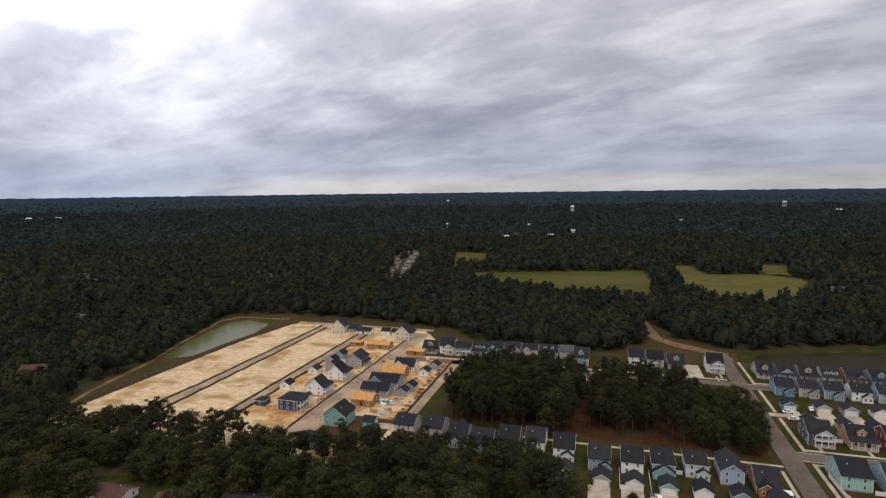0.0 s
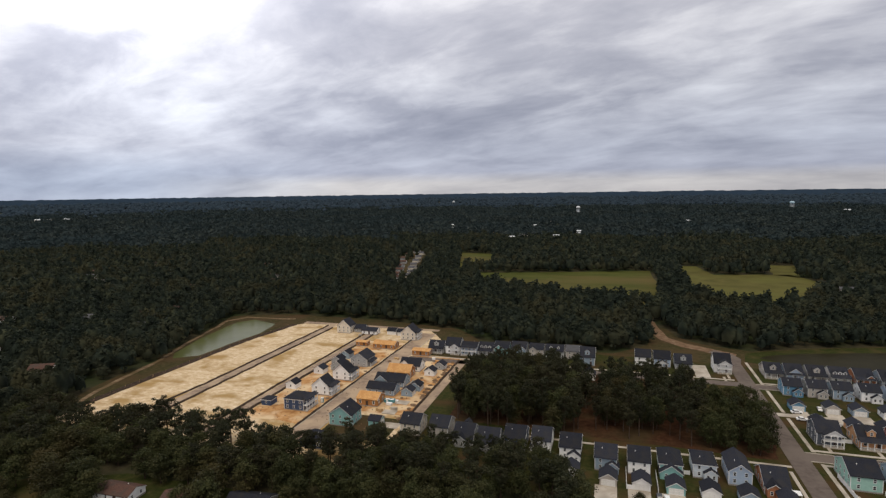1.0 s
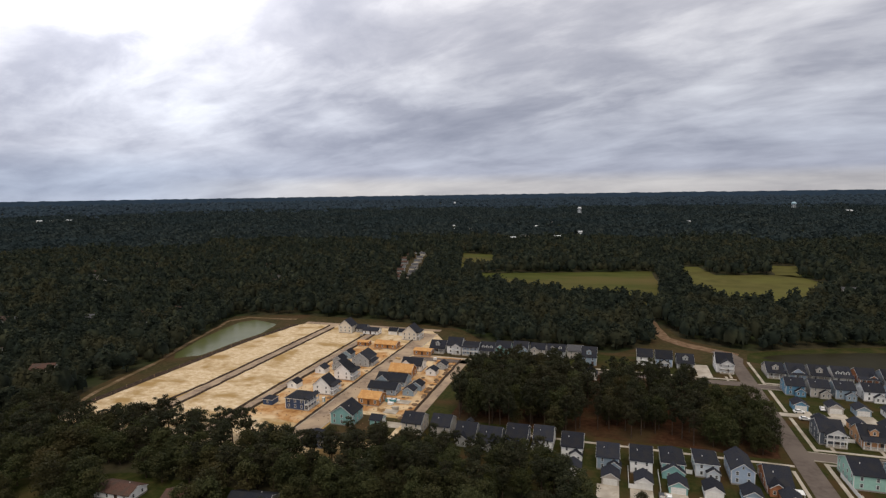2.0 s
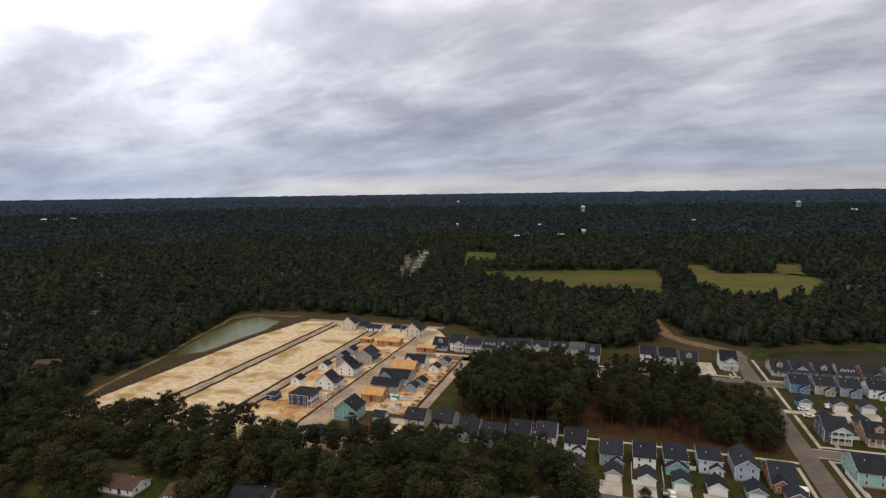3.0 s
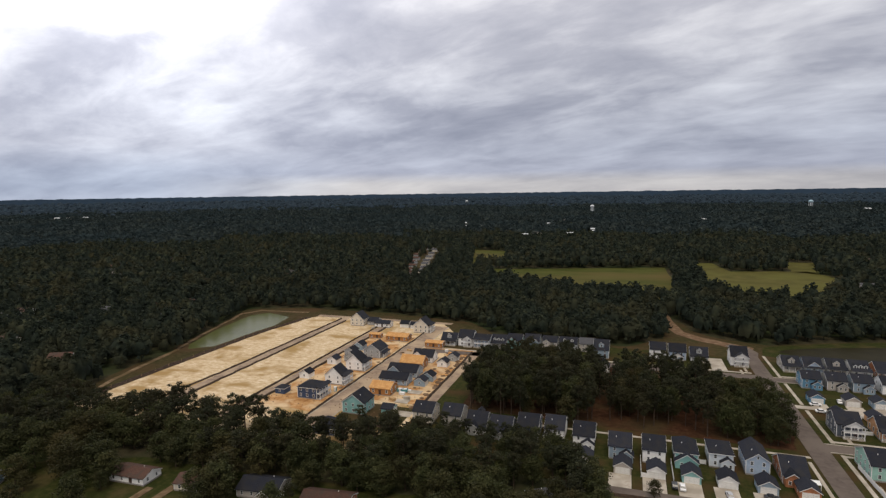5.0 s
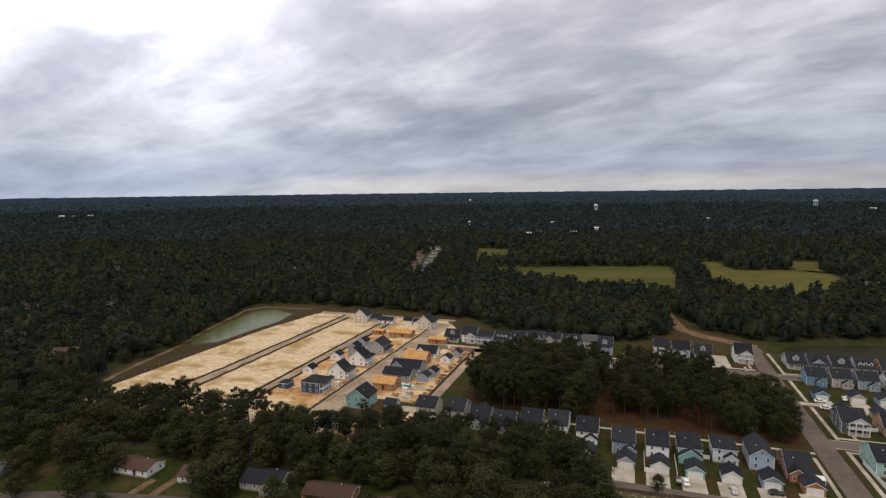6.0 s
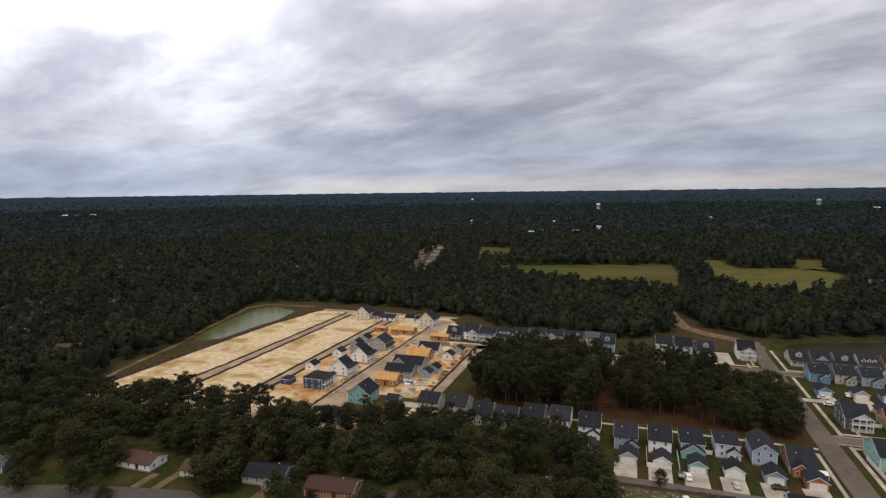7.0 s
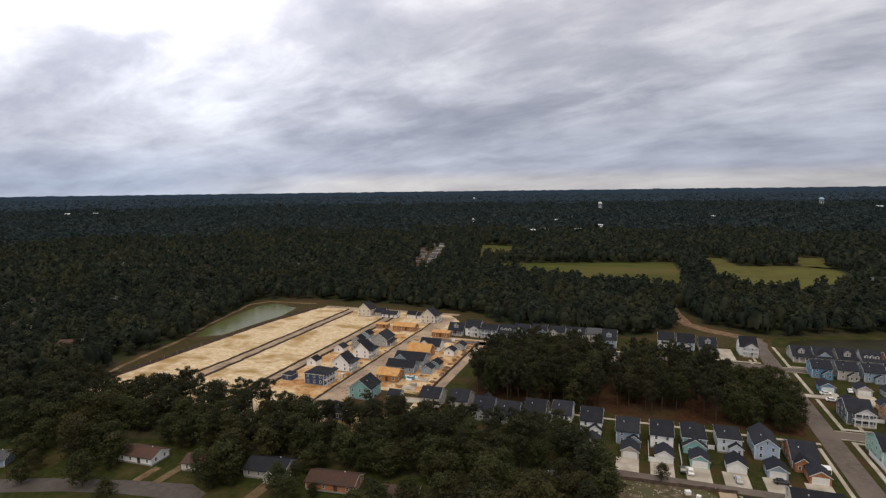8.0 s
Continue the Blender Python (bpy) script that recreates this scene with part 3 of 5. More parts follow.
def hip_roof(parent, w, d, z, pitch, mat, over=0.45):
    bm = bmesh.new()
    a, b = w / 2 + over, d / 2 + over
    run = min(a, b)
    h = run * pitch
    e = z - over * pitch
    base = [bm.verts.new(c) for c in ((-a, -b, e), (a, -b, e), (a, b, e), (-a, b, e))]
    rim = [bm.verts.new(c) for c in ((-a, -b, e + 0.2), (a, -b, e + 0.2), (a, b, e + 0.2), (-a, b, e + 0.2))]
    if a >= b:
        r0, r1 = bm.verts.new((-(a - run) - 0.01, 0, e + 0.2 + h)), bm.verts.new((a - run + 0.01, 0, e + 0.2 + h))
        fs = [(rim[0], rim[1], r1, r0), (rim[1], rim[2], r1), (rim[2], rim[3], r0, r1), (rim[3], rim[0], r0)]
    else:
        r0, r1 = bm.verts.new((0, -(b - run) - 0.01, e + 0.2 + h)), bm.verts.new((0, b - run + 0.01, e + 0.2 + h))
        fs = [(rim[0], rim[1], r0), (rim[1], rim[2], r1, r0), (rim[2], rim[3], r1), (rim[3], rim[0], r0, r1)]
    for f in fs:
        bm.faces.new(f)
    bm.faces.new(base)
    for i in range(4):
        bm.faces.new((base[i], rim[i], rim[(i + 1) % 4], base[(i + 1) % 4]))
    bmesh.ops.recalc_face_normals(bm, faces=bm.faces)
    part("roof", bm, mat, parent)
    bm = bmesh.new()
    for x0, y0, x1, y1 in ((-a, -b - 0.03, a, -b), (-a, b, a, b + 0.03), (-a - 0.03, -b, -a, b), (a, -b, a + 0.03, b)):
        box(bm, x0, y0, e - 0.02, x1, y1, e + 0.17)
    part("gutter", bm, "trim", parent)


def porch(parent, x0, x1, y, depth, levels, z, storey, mat_roof, gable=False):
    """Porch in front of the wall at y (towards -y)."""
    w = x1 - x0
    for k in range(levels):
        base = 0.45 + k * storey
        part("porch_floor", boxes((x0, y - depth, base - 0.2 if k else 0, x1, y, base)), "trim" if k else "concrete", parent)
        n = max(2, round(w / 2.6) + 1)
        col = finish("column", boxes((-0.13, -0.13, 0, 0.13, 0.13, storey - 0.35), (-0.2, -0.2, 0, 0.2, 0.2, 0.25), (-0.2, -0.2, storey - 0.6, 0.2, 0.2, storey - 0.35)), "trim")
        for i in range(n):
            part("column", col, None, parent, at=pose(x0 + 0.2 + (w - 0.4) * i / (n - 1), y - depth + 0.2, base))
        bm = bmesh.new()
        box(bm, x0 + 0.2, y - depth + 0.14, base + 0.92, x1 - 0.2, y - depth + 0.24, base + 1.0)
        for i in range(int(w / 0.3)):
            bx = x0 + 0.3 + i * 0.3
            box(bm, bx - 0.025, y - depth + 0.16, base + 0.05, bx + 0.025, y - depth + 0.22, base + 0.92)
        part("railing", bm, "trim", parent)
    top = 0.45 + levels * storey - 0.35
    part("porch_beam", boxes((x0, y - depth + 0.05, top, x1, y - depth + 0.35, top + 0.3)), "trim", parent)
    if gable:
        at = pose((x0 + x1) / 2, y - depth / 2 + 0.6, 0)
        bm = bmesh.new()
        prism(bm, [(-w / 2, top + 0.3), (w / 2, top + 0.3), (0, top + 0.3 + w / 2 * 0.62)], -depth / 2 - 0.5, -depth / 2 - 0.3, "y")
        part("porch_gable", bm, "trim", parent, at=at)
        gable_roof(parent, "porch_roof", "y", w / 2, depth + 1.2, top + 0.3, 0.62, mat_roof, 0.35, at=at)
    else:
        bm = bmesh.new()
        prism(bm, [(y - depth - 0.35, top + 0.3), (y + 0.02, top + 1.15), (y + 0.02, top + 1.35), (y - depth - 0.35, top + 0.5)], x0 - 0.3, x1 + 0.3, "x")
        part("porch_roof", bm, mat_roof, parent)


def dormer(parent, x, y, z, w, mat_wall, mat_roof):
    """A small gabled dormer whose face is at y, standing on the roof from height z."""
    h = w * 0.75
    d = part("dormer", boxes((x - w / 2, y, z - 0.6, x + w / 2, y + 2.6, z + h)), mat_wall, parent)
    bm = bmesh.new()
    prism(bm, [(x - w / 2, z + h), (x + w / 2, z + h), (x, z + h + w / 2 * 0.8)], y, y + 2.6, "y")
    part("dormer_gable", bm, mat_wall, d)
    bm = bmesh.new()
    prism(bm, [(x + s, zz) for s, zz in roof_profile(w / 2, 0.25, z + h, 0.8, 0.14)], y - 0.25, y + 3.2, "y")
    part("dormer_roof", bm, mat_roof, d)
    bm = bmesh.new()
    prism(bm, [(x + s, zz - 0.12) for s, zz in roof_profile(w / 2, 0.23, z + h, 0.8, 0.14)], y - 0.3, y - 0.22, "y")
    part("rake_board", bm, "trim", d)
    add_window(parent, pose(x, y - 0.005, z + h * 0.55), min(0.8, w * 0.45))


def house(x, y, w, d, face, walls, label, storeys=2, roof="gx", roof_mat="roof_charcoal", pitch=0.62, porch_at=None, levels=1, porch_gable=False, dormers=0,
          cross=None, bay=None, storey=2.9, windows=True, category="house", name="house", turn=0.0, group=""):
    """A house centred at (x, y); w along its front, d deep; face: the side its front looks to."""
    th = new(name)
    th.matrix_basis = pose(x, y, 0.1, 0, 0, {"s": 0, "n": 180, "e": 90, "w": -90}[face] + turn)
    tagged(th, label, category, group or "houses of the neighbourhood")
    storey *= 0.86
    w *= 0.95
    pitch *= 0.92
    h = 0.45 + storeys * storey
    part("foundation", boxes((-w / 2 - 0.04, -d / 2 - 0.04, -0.2, w / 2 + 0.04, d / 2 + 0.04, 0.45)), "foundation", th)
    bm = boxes((-w / 2, -d / 2, 0.45, w / 2, d / 2, h))
    if roof == "gx":
        prism(bm, [(-d / 2, h), (d / 2, h), (0, h + d / 2 * pitch)], -w / 2, w / 2, "x")
    elif roof == "gy":
        prism(bm, [(-w / 2, h), (w / 2, h), (0, h + w / 2 * pitch)], -d / 2, d / 2, "y")
    part("wall", bm, walls, th)
    if roof == "gx":
        gable_roof(th, "roof", "x", d / 2, w, h, pitch, roof_mat)
    elif roof == "gy":
        gable_roof(th, "roof", "y", w / 2, d, h, pitch, roof_mat)
    else:
        hip_roof(th, w, d, h, pitch, roof_mat)
    board = finish("corner_board", boxes((-0.1, -0.1, 0.45, 0.1, 0.1, h - 0.02)), "trim" if "osb" not in walls else walls)
    for sx in (-1, 1):
        for sy in (-1, 1):
            part("corner_board", board, None, th, at=pose(sx * w / 2, sy * d / 2, 0))
    if cross:
        # front-facing cross gable: (centre, width, projection)
        cx, cw, cp = cross
        bm = boxes((cx - cw / 2, -d / 2 - cp, 0.0, cx + cw / 2, -d / 2 + 0.1, h))
        prism(bm, [(cx - cw / 2, h), (cx + cw / 2, h), (cx, h + cw / 2 * 0.8)], -d / 2 - cp, -d / 2 + 2.5, "y")
        part("gable_wing", bm, walls, th)
        gable_roof(th, "wing_roof", "y", cw / 2, cp + 3.2, h, 0.8, roof_mat, 0.35, at=pose(cx, -d / 2 - cp + (cp + 3.2) / 2, 0))
        if windows:
            for k in range(storeys):
                add_window(th, pose(cx, -d / 2 - cp - 0.01, 0.45 + (k + 0.53) * storey), min(1.0, storey * 0.6 / 1.8))
    if windows:
        for k in range(storeys):
            zc = 0.45 + (k + 0.53) * storey
            wsc = min(1.0, storey * 0.6 / 1.8)
            for side, length, off in ((0, w, d / 2), (180, w, d / 2), (90, d, w / 2), (-90, d, w / 2)):
                n = max(1, int(length / 3.2))
                for i in range(n):
                    s = (i + 0.5) / n * length - length / 2
                    if side == 0 and (k == 0 and i == n // 2):
                        part("door", DOOR, None, th, "dark front door", at=pose(s, -off - 0.005, 0.5))
                        continue
                    if side == 0 and cross and abs(s - cross[0]) < cross[1] / 2 + 0.7:
                        continue
                    add_window(th, pose(0, 0, 0, 0, 0, side) @ pose(s, -off - 0.005, zc), wsc)
        if storeys < 3 and roof == "gy":
            for side in (0, 180):
                add_window(th, pose(0, 0, 0, 0, 0, side) @ pose(0, -d / 2 - 0.005, h + w / 2 * pitch * 0.38), 0.6)
    if porch_at:
        porch(th, porch_at[0], porch_at[1], -d / 2, porch_at[2], levels, h, storey, roof_mat, porch_gable)
    for i in range(dormers):
        s = ((i + 0.5) / dormers - 0.5) * w * (0.85 if dormers > 1 else 1)
        dw = 1.7 if dormers > 1 else 2.8
        dormer(th, s, -d / 2 + 1.2, h + 1.2 * pitch, dw, walls if dormers == 1 else "trim", roof_mat)
    if bay:
        # rear gabled room: (centre, width, depth)
        bx, bw, bd = bay
        hh = 0.45 + storey
        bm = boxes((bx - bw / 2, d / 2 - 0.1, 0, bx + bw / 2, d / 2 + bd, hh))
        prism(bm, [(bx - bw / 2, hh), (bx + bw / 2, hh), (bx, hh + bw / 2 * 0.7)], d / 2 - 2, d / 2 + bd, "y")
        part("rear_room", bm, walls, th)
        gable_roof(th, "room_roof", "y", bw / 2, bd + 2, hh, 0.7, roof_mat, 0.35, at=pose(bx, d / 2 + bd / 2 - 1, 0))
        add_window(th, pose(0, 0, 0, 0, 0, 180) @ pose(-bx - bw * 0.22, -d / 2 - bd - 0.01, 1.55), 0.75)
        add_window(th, pose(0, 0, 0, 0, 0, 180) @ pose(-bx + bw * 0.22, -d / 2 - bd - 0.01, 1.55), 0.75)
    if windows and roof_mat != "osb":
        part("vent_pipe", boxes((w * 0.18 - 0.1, d * 0.2 - 0.1, h, w * 0.18 + 0.1, d * 0.2 + 0.1, h + (d * 0.3 if roof == "gx" else w * 0.32) * pitch + 0.6)), "trim", th)
    return th


def garage(x, y, w, d, face, walls, label, roof="gy", roof_mat="roof_charcoal", h=2.9, pitch=0.6, group="detached garages"):
    w, d, h = w * 0.88, d * 0.92, h * 0.93
    th = new("garage")
    th.matrix_basis = pose(x, y, 0.1, 0, 0, {"s": 0, "n": 180, "e": 90, "w": -90}[face])
    tagged(th, label, "garage", group)
    bm = boxes((-w / 2, -d / 2, -0.15, w / 2, d / 2, h))
    if roof == "gy":
        prism(bm, [(-w / 2, h), (w / 2, h), (0, h + w / 2 * pitch)], -d / 2, d / 2, "y")
        part("wall", bm, walls, th)
        gable_roof(th, "roof", "y", w / 2, d, h, pitch, roof_mat, 0.35)
    elif roof == "gx":
        prism(bm, [(-d / 2, h), (d / 2, h), (0, h + d / 2 * pitch)], -w / 2, w / 2, "x")
        part("wall", bm, walls, th)
        gable_roof(th, "roof", "x", d / 2, w, h, pitch, roof_mat, 0.35)
    else:
        part("wall", bm, walls, th)
        hip_roof(th, w, d, h, pitch, roof_mat, 0.35)
    gw = w * 0.38
    bm = bmesh.new()
    prism(bm, [(-gw - 0.15, -0.1), (-gw, -0.1), (-gw, 2.2), (gw, 2.2), (gw, -0.1), (gw + 0.15, -0.1), (gw + 0.15, 2.35), (-gw - 0.15, 2.35)], -d / 2 - 0.08, -d / 2 + 0.02, "y")
    gd = part("garage_door", bm, "door", th, "white panelled garage door")
    panel = finish("panel", boxes((-gw, -d / 2 - 0.05, -0.05, gw, -d / 2 + 0.02, 0.46)), "door")
    for i in range(4):
        part("panel", panel, None, gd, at=pose(0, 0, 0.56 * i))
    add_window(th, pose(0, 0, 0, 0, 0, 90) @ pose(0, -w / 2 - 0.005, 1.6), 0.7)
    add_window(th, pose(0, 0, 0, 0, 0, -90) @ pose(0, -w / 2 - 0.005, 1.6), 0.7)
    return th


def driveway(x0, y0, x1, y1):
    tagged(new("driveway", finish("driveway", boxes((x0, y0, 0, x1, y1, 0.19)), "concrete")), "pale concrete driveway before a garage", "driveway", kind="structure")


# alley row: rear sides look south, garages on the alley
house(-1.6, 204.6, 7.9, 11.5, "n", "blue_grey", "blue-grey two-storey house with dark roof behind its garage", 2, "gx", bay=(-2.2, 4.5, 1.5), pitch=0.55, storey=2.6)
house(9.8, 205.0, 7.7, 11.5, "n", "white", "white two-storey house with plain dark roof", 2, "gx", pitch=0.6, storey=2.6)
house(20.4, 206.5, 7.8, 12, "n", "teal", "teal house with stepped gables facing the alley", 2, "hip", pitch=0.7, bay=(0.0, 7.4, 2.2), storey=2.6)
house(31.6, 208, 7.7, 11, "n", "pale_blue", "very pale blue two-storey house with low hipped roof", 2, "hip", pitch=0.42, bay=(-1.8, 4.2, 1.6), storey=2.75)
house(42.4, 207, 7.5, 13, "n", "light_blue", "tall light blue house with front-facing gable", 2, "gy", pitch=0.75, storey=2.8)
house(52.8, 204.0, 7.9, 13.5, "n", "brick", "orange brick single-storey house with dark roof", 1, "gx", pitch=0.6, bay=(1.2, 4.4, 2.0), storey=3.2)
house(-14.6, 209.6, 8.0, 11.5, "n", "white", "white two-storey house with dark roof half hidden by trees", 2, "gx", bay=(-1.5, 4.5, 1.8), storey=2.6)
house(-25.8, 212.6, 7.6, 11.5, "n", "white", "pale two-storey house with steep dark roof beside pines", 2, "gx", bay=(2.0, 4.0, 1.5), storey=2.6)
house(-36.0, 211.5, 8.4, 11.5, "n", "navy", "dark blue house with gabled roof beside the wood", 2, "gx", bay=(1.0, 5.0, 2.0), storey=2.6)
house(-46.2, 208.0, 9.0, 12.0, "n", "grey", "low grey house with dark steep roof beside the wood", 1, "gx", pitch=0.75, bay=(-2.0, 4.6, 1.8), storey=3.3)
house(-56.5, 210, 8.4, 11.5, "n", "grey", "low grey house with dark roof and gabled dormer", 1, "gx", pitch=0.75, dormers=1, bay=(1.0, 4.4, 1.5), storey=3.4)
house(-68.0, 213.5, 8.4, 10.5, "n", "greige", "grey-beige two-storey house with broad dark roof", 2, "gx", storey=2.6)
house(-80.5, 213, 8.8, 10, "n", "cream", "cream-walled house with dark gabled roof near the lane", 2, "gx", pitch=0.62, storey=2.6)


def patio_cover(x, y, w, d):
    th = new("patio_cover")
    th.matrix_basis = pose(x, y, 0.1)
    tagged(th, "flat white patio roof on posts behind a brick house", "patio roof")
    bm = bmesh.new()
    prism(bm, [(-d / 2, 2.35), (d / 2, 2.6), (d / 2, 2.75), (-d / 2, 2.5)], -w / 2, w / 2, "x")
    part("roof", bm, "trim", th)
    post = finish("post", boxes((-0.07, -0.07, 0, 0.07, 0.07, 2.4)), "trim")
    for px_ in (-w / 2 + 0.15, w / 2 - 0.15):
        part("post", post, None, th, at=pose(px_, -d / 2 + 0.15, 0))


patio_cover(56.6, 195.8, 5.2, 2.6)
GAR = ((-0.6, "greige", "beige"), (10.2, "white", "white"), (21.0, "teal", "teal"), (31.8, "white", "white"), (43.2, "blue_grey", "blue-grey"), (54.6, "brick", "orange brick"))
for gx, gm, gl in GAR:
    garage(gx, 191.6, 6.5, 6.6, "s", gm, f"{gl} detached garage with gabled dark roof on the alley")
    driveway(gx - 4.4, 179.5, gx + 2.9, 188.5)
garage(-13.5, 194.0, 6.4, 6.4, "s", "white", "white detached garage among trees on the alley")
house(48.3, 170.0, 13, 9, "n", "cream", "cream house with broad dark roof south of the alley", 2, "gx", pitch=0.6, storey=2.4)
house(34, 164, 9, 9, "n", "cream", "cream single-storey house under a dark roof", 1, "gx", pitch=0.55)
house(46, 150, 9, 9, "n", "cream", "cream house with dark roof south of the alley", 1, "gx", pitch=0.55)

# west row of the building site, fronts to the main street
house(-142.5, 223.4, 10.4, 10.2, "e", "navy", "dark navy two-storey house with hipped roof and stacked porch", 2, "hip", pitch=0.5, porch_at=(-5, 5, 2.0), levels=2)
house(-140.3, 243.2, 8.0, 9.6, "e", "white", "white two-storey house with steep gable and porch", 2, "gx", pitch=0.95, porch_at=(-4.3, 4.3, 1.9), levels=2, storey=2.5)
house(-140.6, 266.0, 8.4, 9.6, "e", "white", "white two-storey house with steep dark gable roof", 2, "gx", pitch=0.9, porch_at=(-4.5, 4.5, 1.9), levels=2, storey=2.5)
house(-141.5, 291.5, 12.0, 10.4, "e", "grey", "grey two-storey house with long dark roof", 2, "gx", pitch=0.7, storey=2.5, porch_at=(-4.5, 4.5, 1.9))
garage(-159.0, 223.0, 6.0, 5.6, "w", "navy", "navy garage with low hipped roof on bare sand", "hip", pitch=0.45)
garage(-160.0, 246.0, 6.2, 6.2, "w", "white", "white garage with dark gabled roof on sand", "gx")
garage(-158.2, 271.4, 6.4, 6.4, "w", "white", "white garage with dark roof beside the dusty lane", "gx")
house(-150.5, 279.8, 8, 7.5, "e", "grey", "grey outbuilding with dark roof behind the white house", 1, "gx", pitch=0.75, storey=3.0)
garage(-156.3, 289, 7.0, 6.8, "w", "grey", "grey garage with dark roof on orange soil", "gx", h=3.3)
garage(-156.8, 301, 7.0, 6.8, "w", "blue_grey", "blue-grey garage with dark roof", "gx", h=3.3)
# open timber frames
house(-142, 327.5, 15.5, 8, "s", "osb_wall", "timber house frame sheathed in orange boards, single storey", 1, "gx", "osb", pitch=0.4, windows=True, storey=3.0)
house(-159, 328.5, 8, 5, "s", "osb_wall", "small timber frame of orange sheathing boards", 1, "gx", "osb", pitch=0.2, storey=2.6)
house(-134.0, 352, 10.5, 10.4, "e", "cream", "tall cream house with steep gable beside the forest", 2, "gx", pitch=0.95, porch_at=(-4.5, 4.5, 1.9), levels=2)
house(-186.5, 358.8, 9.5, 10, "e", "cream", "tall cream house with steep gable at the lots' far edge", 2, "gx", pitch=0.95, storey=2.8)
house(-176.0, 362.0, 8, 7, "s", "grey", "small grey house with dark roof by the forest", 1, "gx", pitch=0.7)
house(-166.5, 357.5, 12, 6.5, "s", "white", "low white house with dark roof by the forest", 1, "gx", pitch=0.6)
garage(-151.0, 361.5, 7.5, 6.5, "s", "white", "white garage with dark roof beside the forest edge", "gx")
garage(-143.5, 360, 6, 6, "s", "grey", "grey garage with dark roof beside the forest edge", "gx")

# east row of the building site
house(-113.0, 213.4, 10.6, 10.4, "w", "teal", "teal two-storey house with gabled dark roof and rear porch", 2, "gx", pitch=0.75, storey=2.8)
house(-114.5, 190.5, 9.5, 10, "w", "navy", "dark-roofed house half hidden behind tree tops", 1, "hip", pitch=0.7, storey=3.2)
garage(-98.6, 214.6, 6.0, 5.8, "e", "teal", "teal garage with gabled dark roof and concrete apron", "gy", h=2.7)
driveway(-95.3, 212, -88.2, 217.5)
house(-111.3, 236.6, 11.0, 9.0, "s", "osb_wall", "house frame with bright orange sheathed roof, open window holes", 1, "gx", "osb", pitch=0.5, storey=3.6)
house(-111.0, 251.0, 15.5, 8.0, "s", "blue_grey", "long low blue-grey house with dark roof", 1, "gx", pitch=0.62, storey=3.2)
house(-111.5, 264.5, 17.0, 9.6, "s", "blue_grey", "blue-grey house with broad dark gabled roof", 1, "gx", pitch=0.62, storey=2.9, cross=(-4.5, 7.0, 0.4))
house(-111.6, 277.5, 13.6, 9.0, "s", "osb_wall", "large timber frame house with orange sheathed gable roof", 1, "gx", "osb", pitch=0.75, storey=3.6)
house(-109.6, 290.0, 12.4, 8.8, "s", "white", "white house with steep gable and dark roof", 1, "gx", pitch=0.8, storey=3.4, cross=(-3.0, 7.5, 0.4))
house(-113.6, 318.5, 11.5, 6.5, "s", "osb_wall", "low timber house frame with orange roof deck", 1, "gx", "osb", pitch=0.25, storey=3.0)
garage(-97.6, 251.6, 6.2, 6.2, "e", "blue_grey", "blue-grey garage with dark roof on orange soil", "gx")
garage(-96.2, 259.6, 6.4, 6.4, "e", "blue_grey", "blue-grey garage with dark roof beside the lane", "gx")
garage(-96.4, 283.6, 6.4, 6.2, "e", "white", "white garage with dark roof on orange soil", "gx")
garage(-94.0, 295.0, 6.4, 6.2, "e", "grey", "grey garage with dark roof beside the lane", "gx")

# northern row, fronts to the south
house(-106.3, 328.5, 10.2, 9.6, "s", "grey", "dark grey house with broad roof and small gable", 1, "gx", pitch=0.85, storey=3.2, dormers=1, porch_at=(-4.5, 4.5, 2.0))
house(-95.3, 329.0, 9.6, 10.5, "s", "white", "white two-storey house with stacked gabled porch", 2, "gx", pitch=0.8, porch_at=(-1.0, 4.4, 2.0), levels=2, porch_gable=True)
house(-84.8, 328.5, 10.4, 9.4, "s", "light_blue", "pale blue house with full stacked porch", 2, "gx", pitch=0.45, porch_at=(-4.8, 4.8, 2.2), levels=2)
house(-74.9, 331.0, 9.2, 10, "s", "grey", "white-trimmed house with three roof dormers", 1, "gx", pitch=0.85, storey=3.3, dormers=3, porch_at=(-4.3, 4.3, 2.0))
house(-65.2, 332.5, 9.4, 9.4, "s", "teal", "teal two-storey house with front gable porch", 2, "gx", pitch=0.7, storey=2.6, cross=(-1.5, 5, 0.8))
house(-54.7, 334, 9.2, 10, "s", "blue_grey", "blue-grey house with front gable before the forest", 2, "gx", pitch=0.7, storey=2.6, cross=(2, 4.4, 0.8))
house(-44.2, 335, 9.0, 9, "s", "greige", "beige house with dark roof before the forest", 2, "gx", pitch=0.6, storey=2.6, cross=(-2, 4, 0.8))
house(-33.2, 335, 11.0, 9, "s", "grey", "grey house with broad dark roof and white dormer", 2, "gx", pitch=0.7, storey=2.4, dormers=2)
house(-22.3, 336, 9, 9, "s", "greige", "beige house with brown-grey roof before the forest", 2, "gx", "roof_grey", pitch=0.6, storey=2.6)
house(-13.7, 327, 8.6, 12, "s", "blue_grey", "blue-grey house with steep roof and white dormer window", 2, "gx", pitch=0.8, storey=2.7, dormers=1)
garage(-11.5, 299.5, 7, 6.4, "n", "white", "white garage with steep gable beside the wood", "gy", h=3.3, pitch=0.9)
house(17.0, 333.5, 8.6, 10, "s", "white", "white two-storey house with gable end", 2, "gx", pitch=0.7)
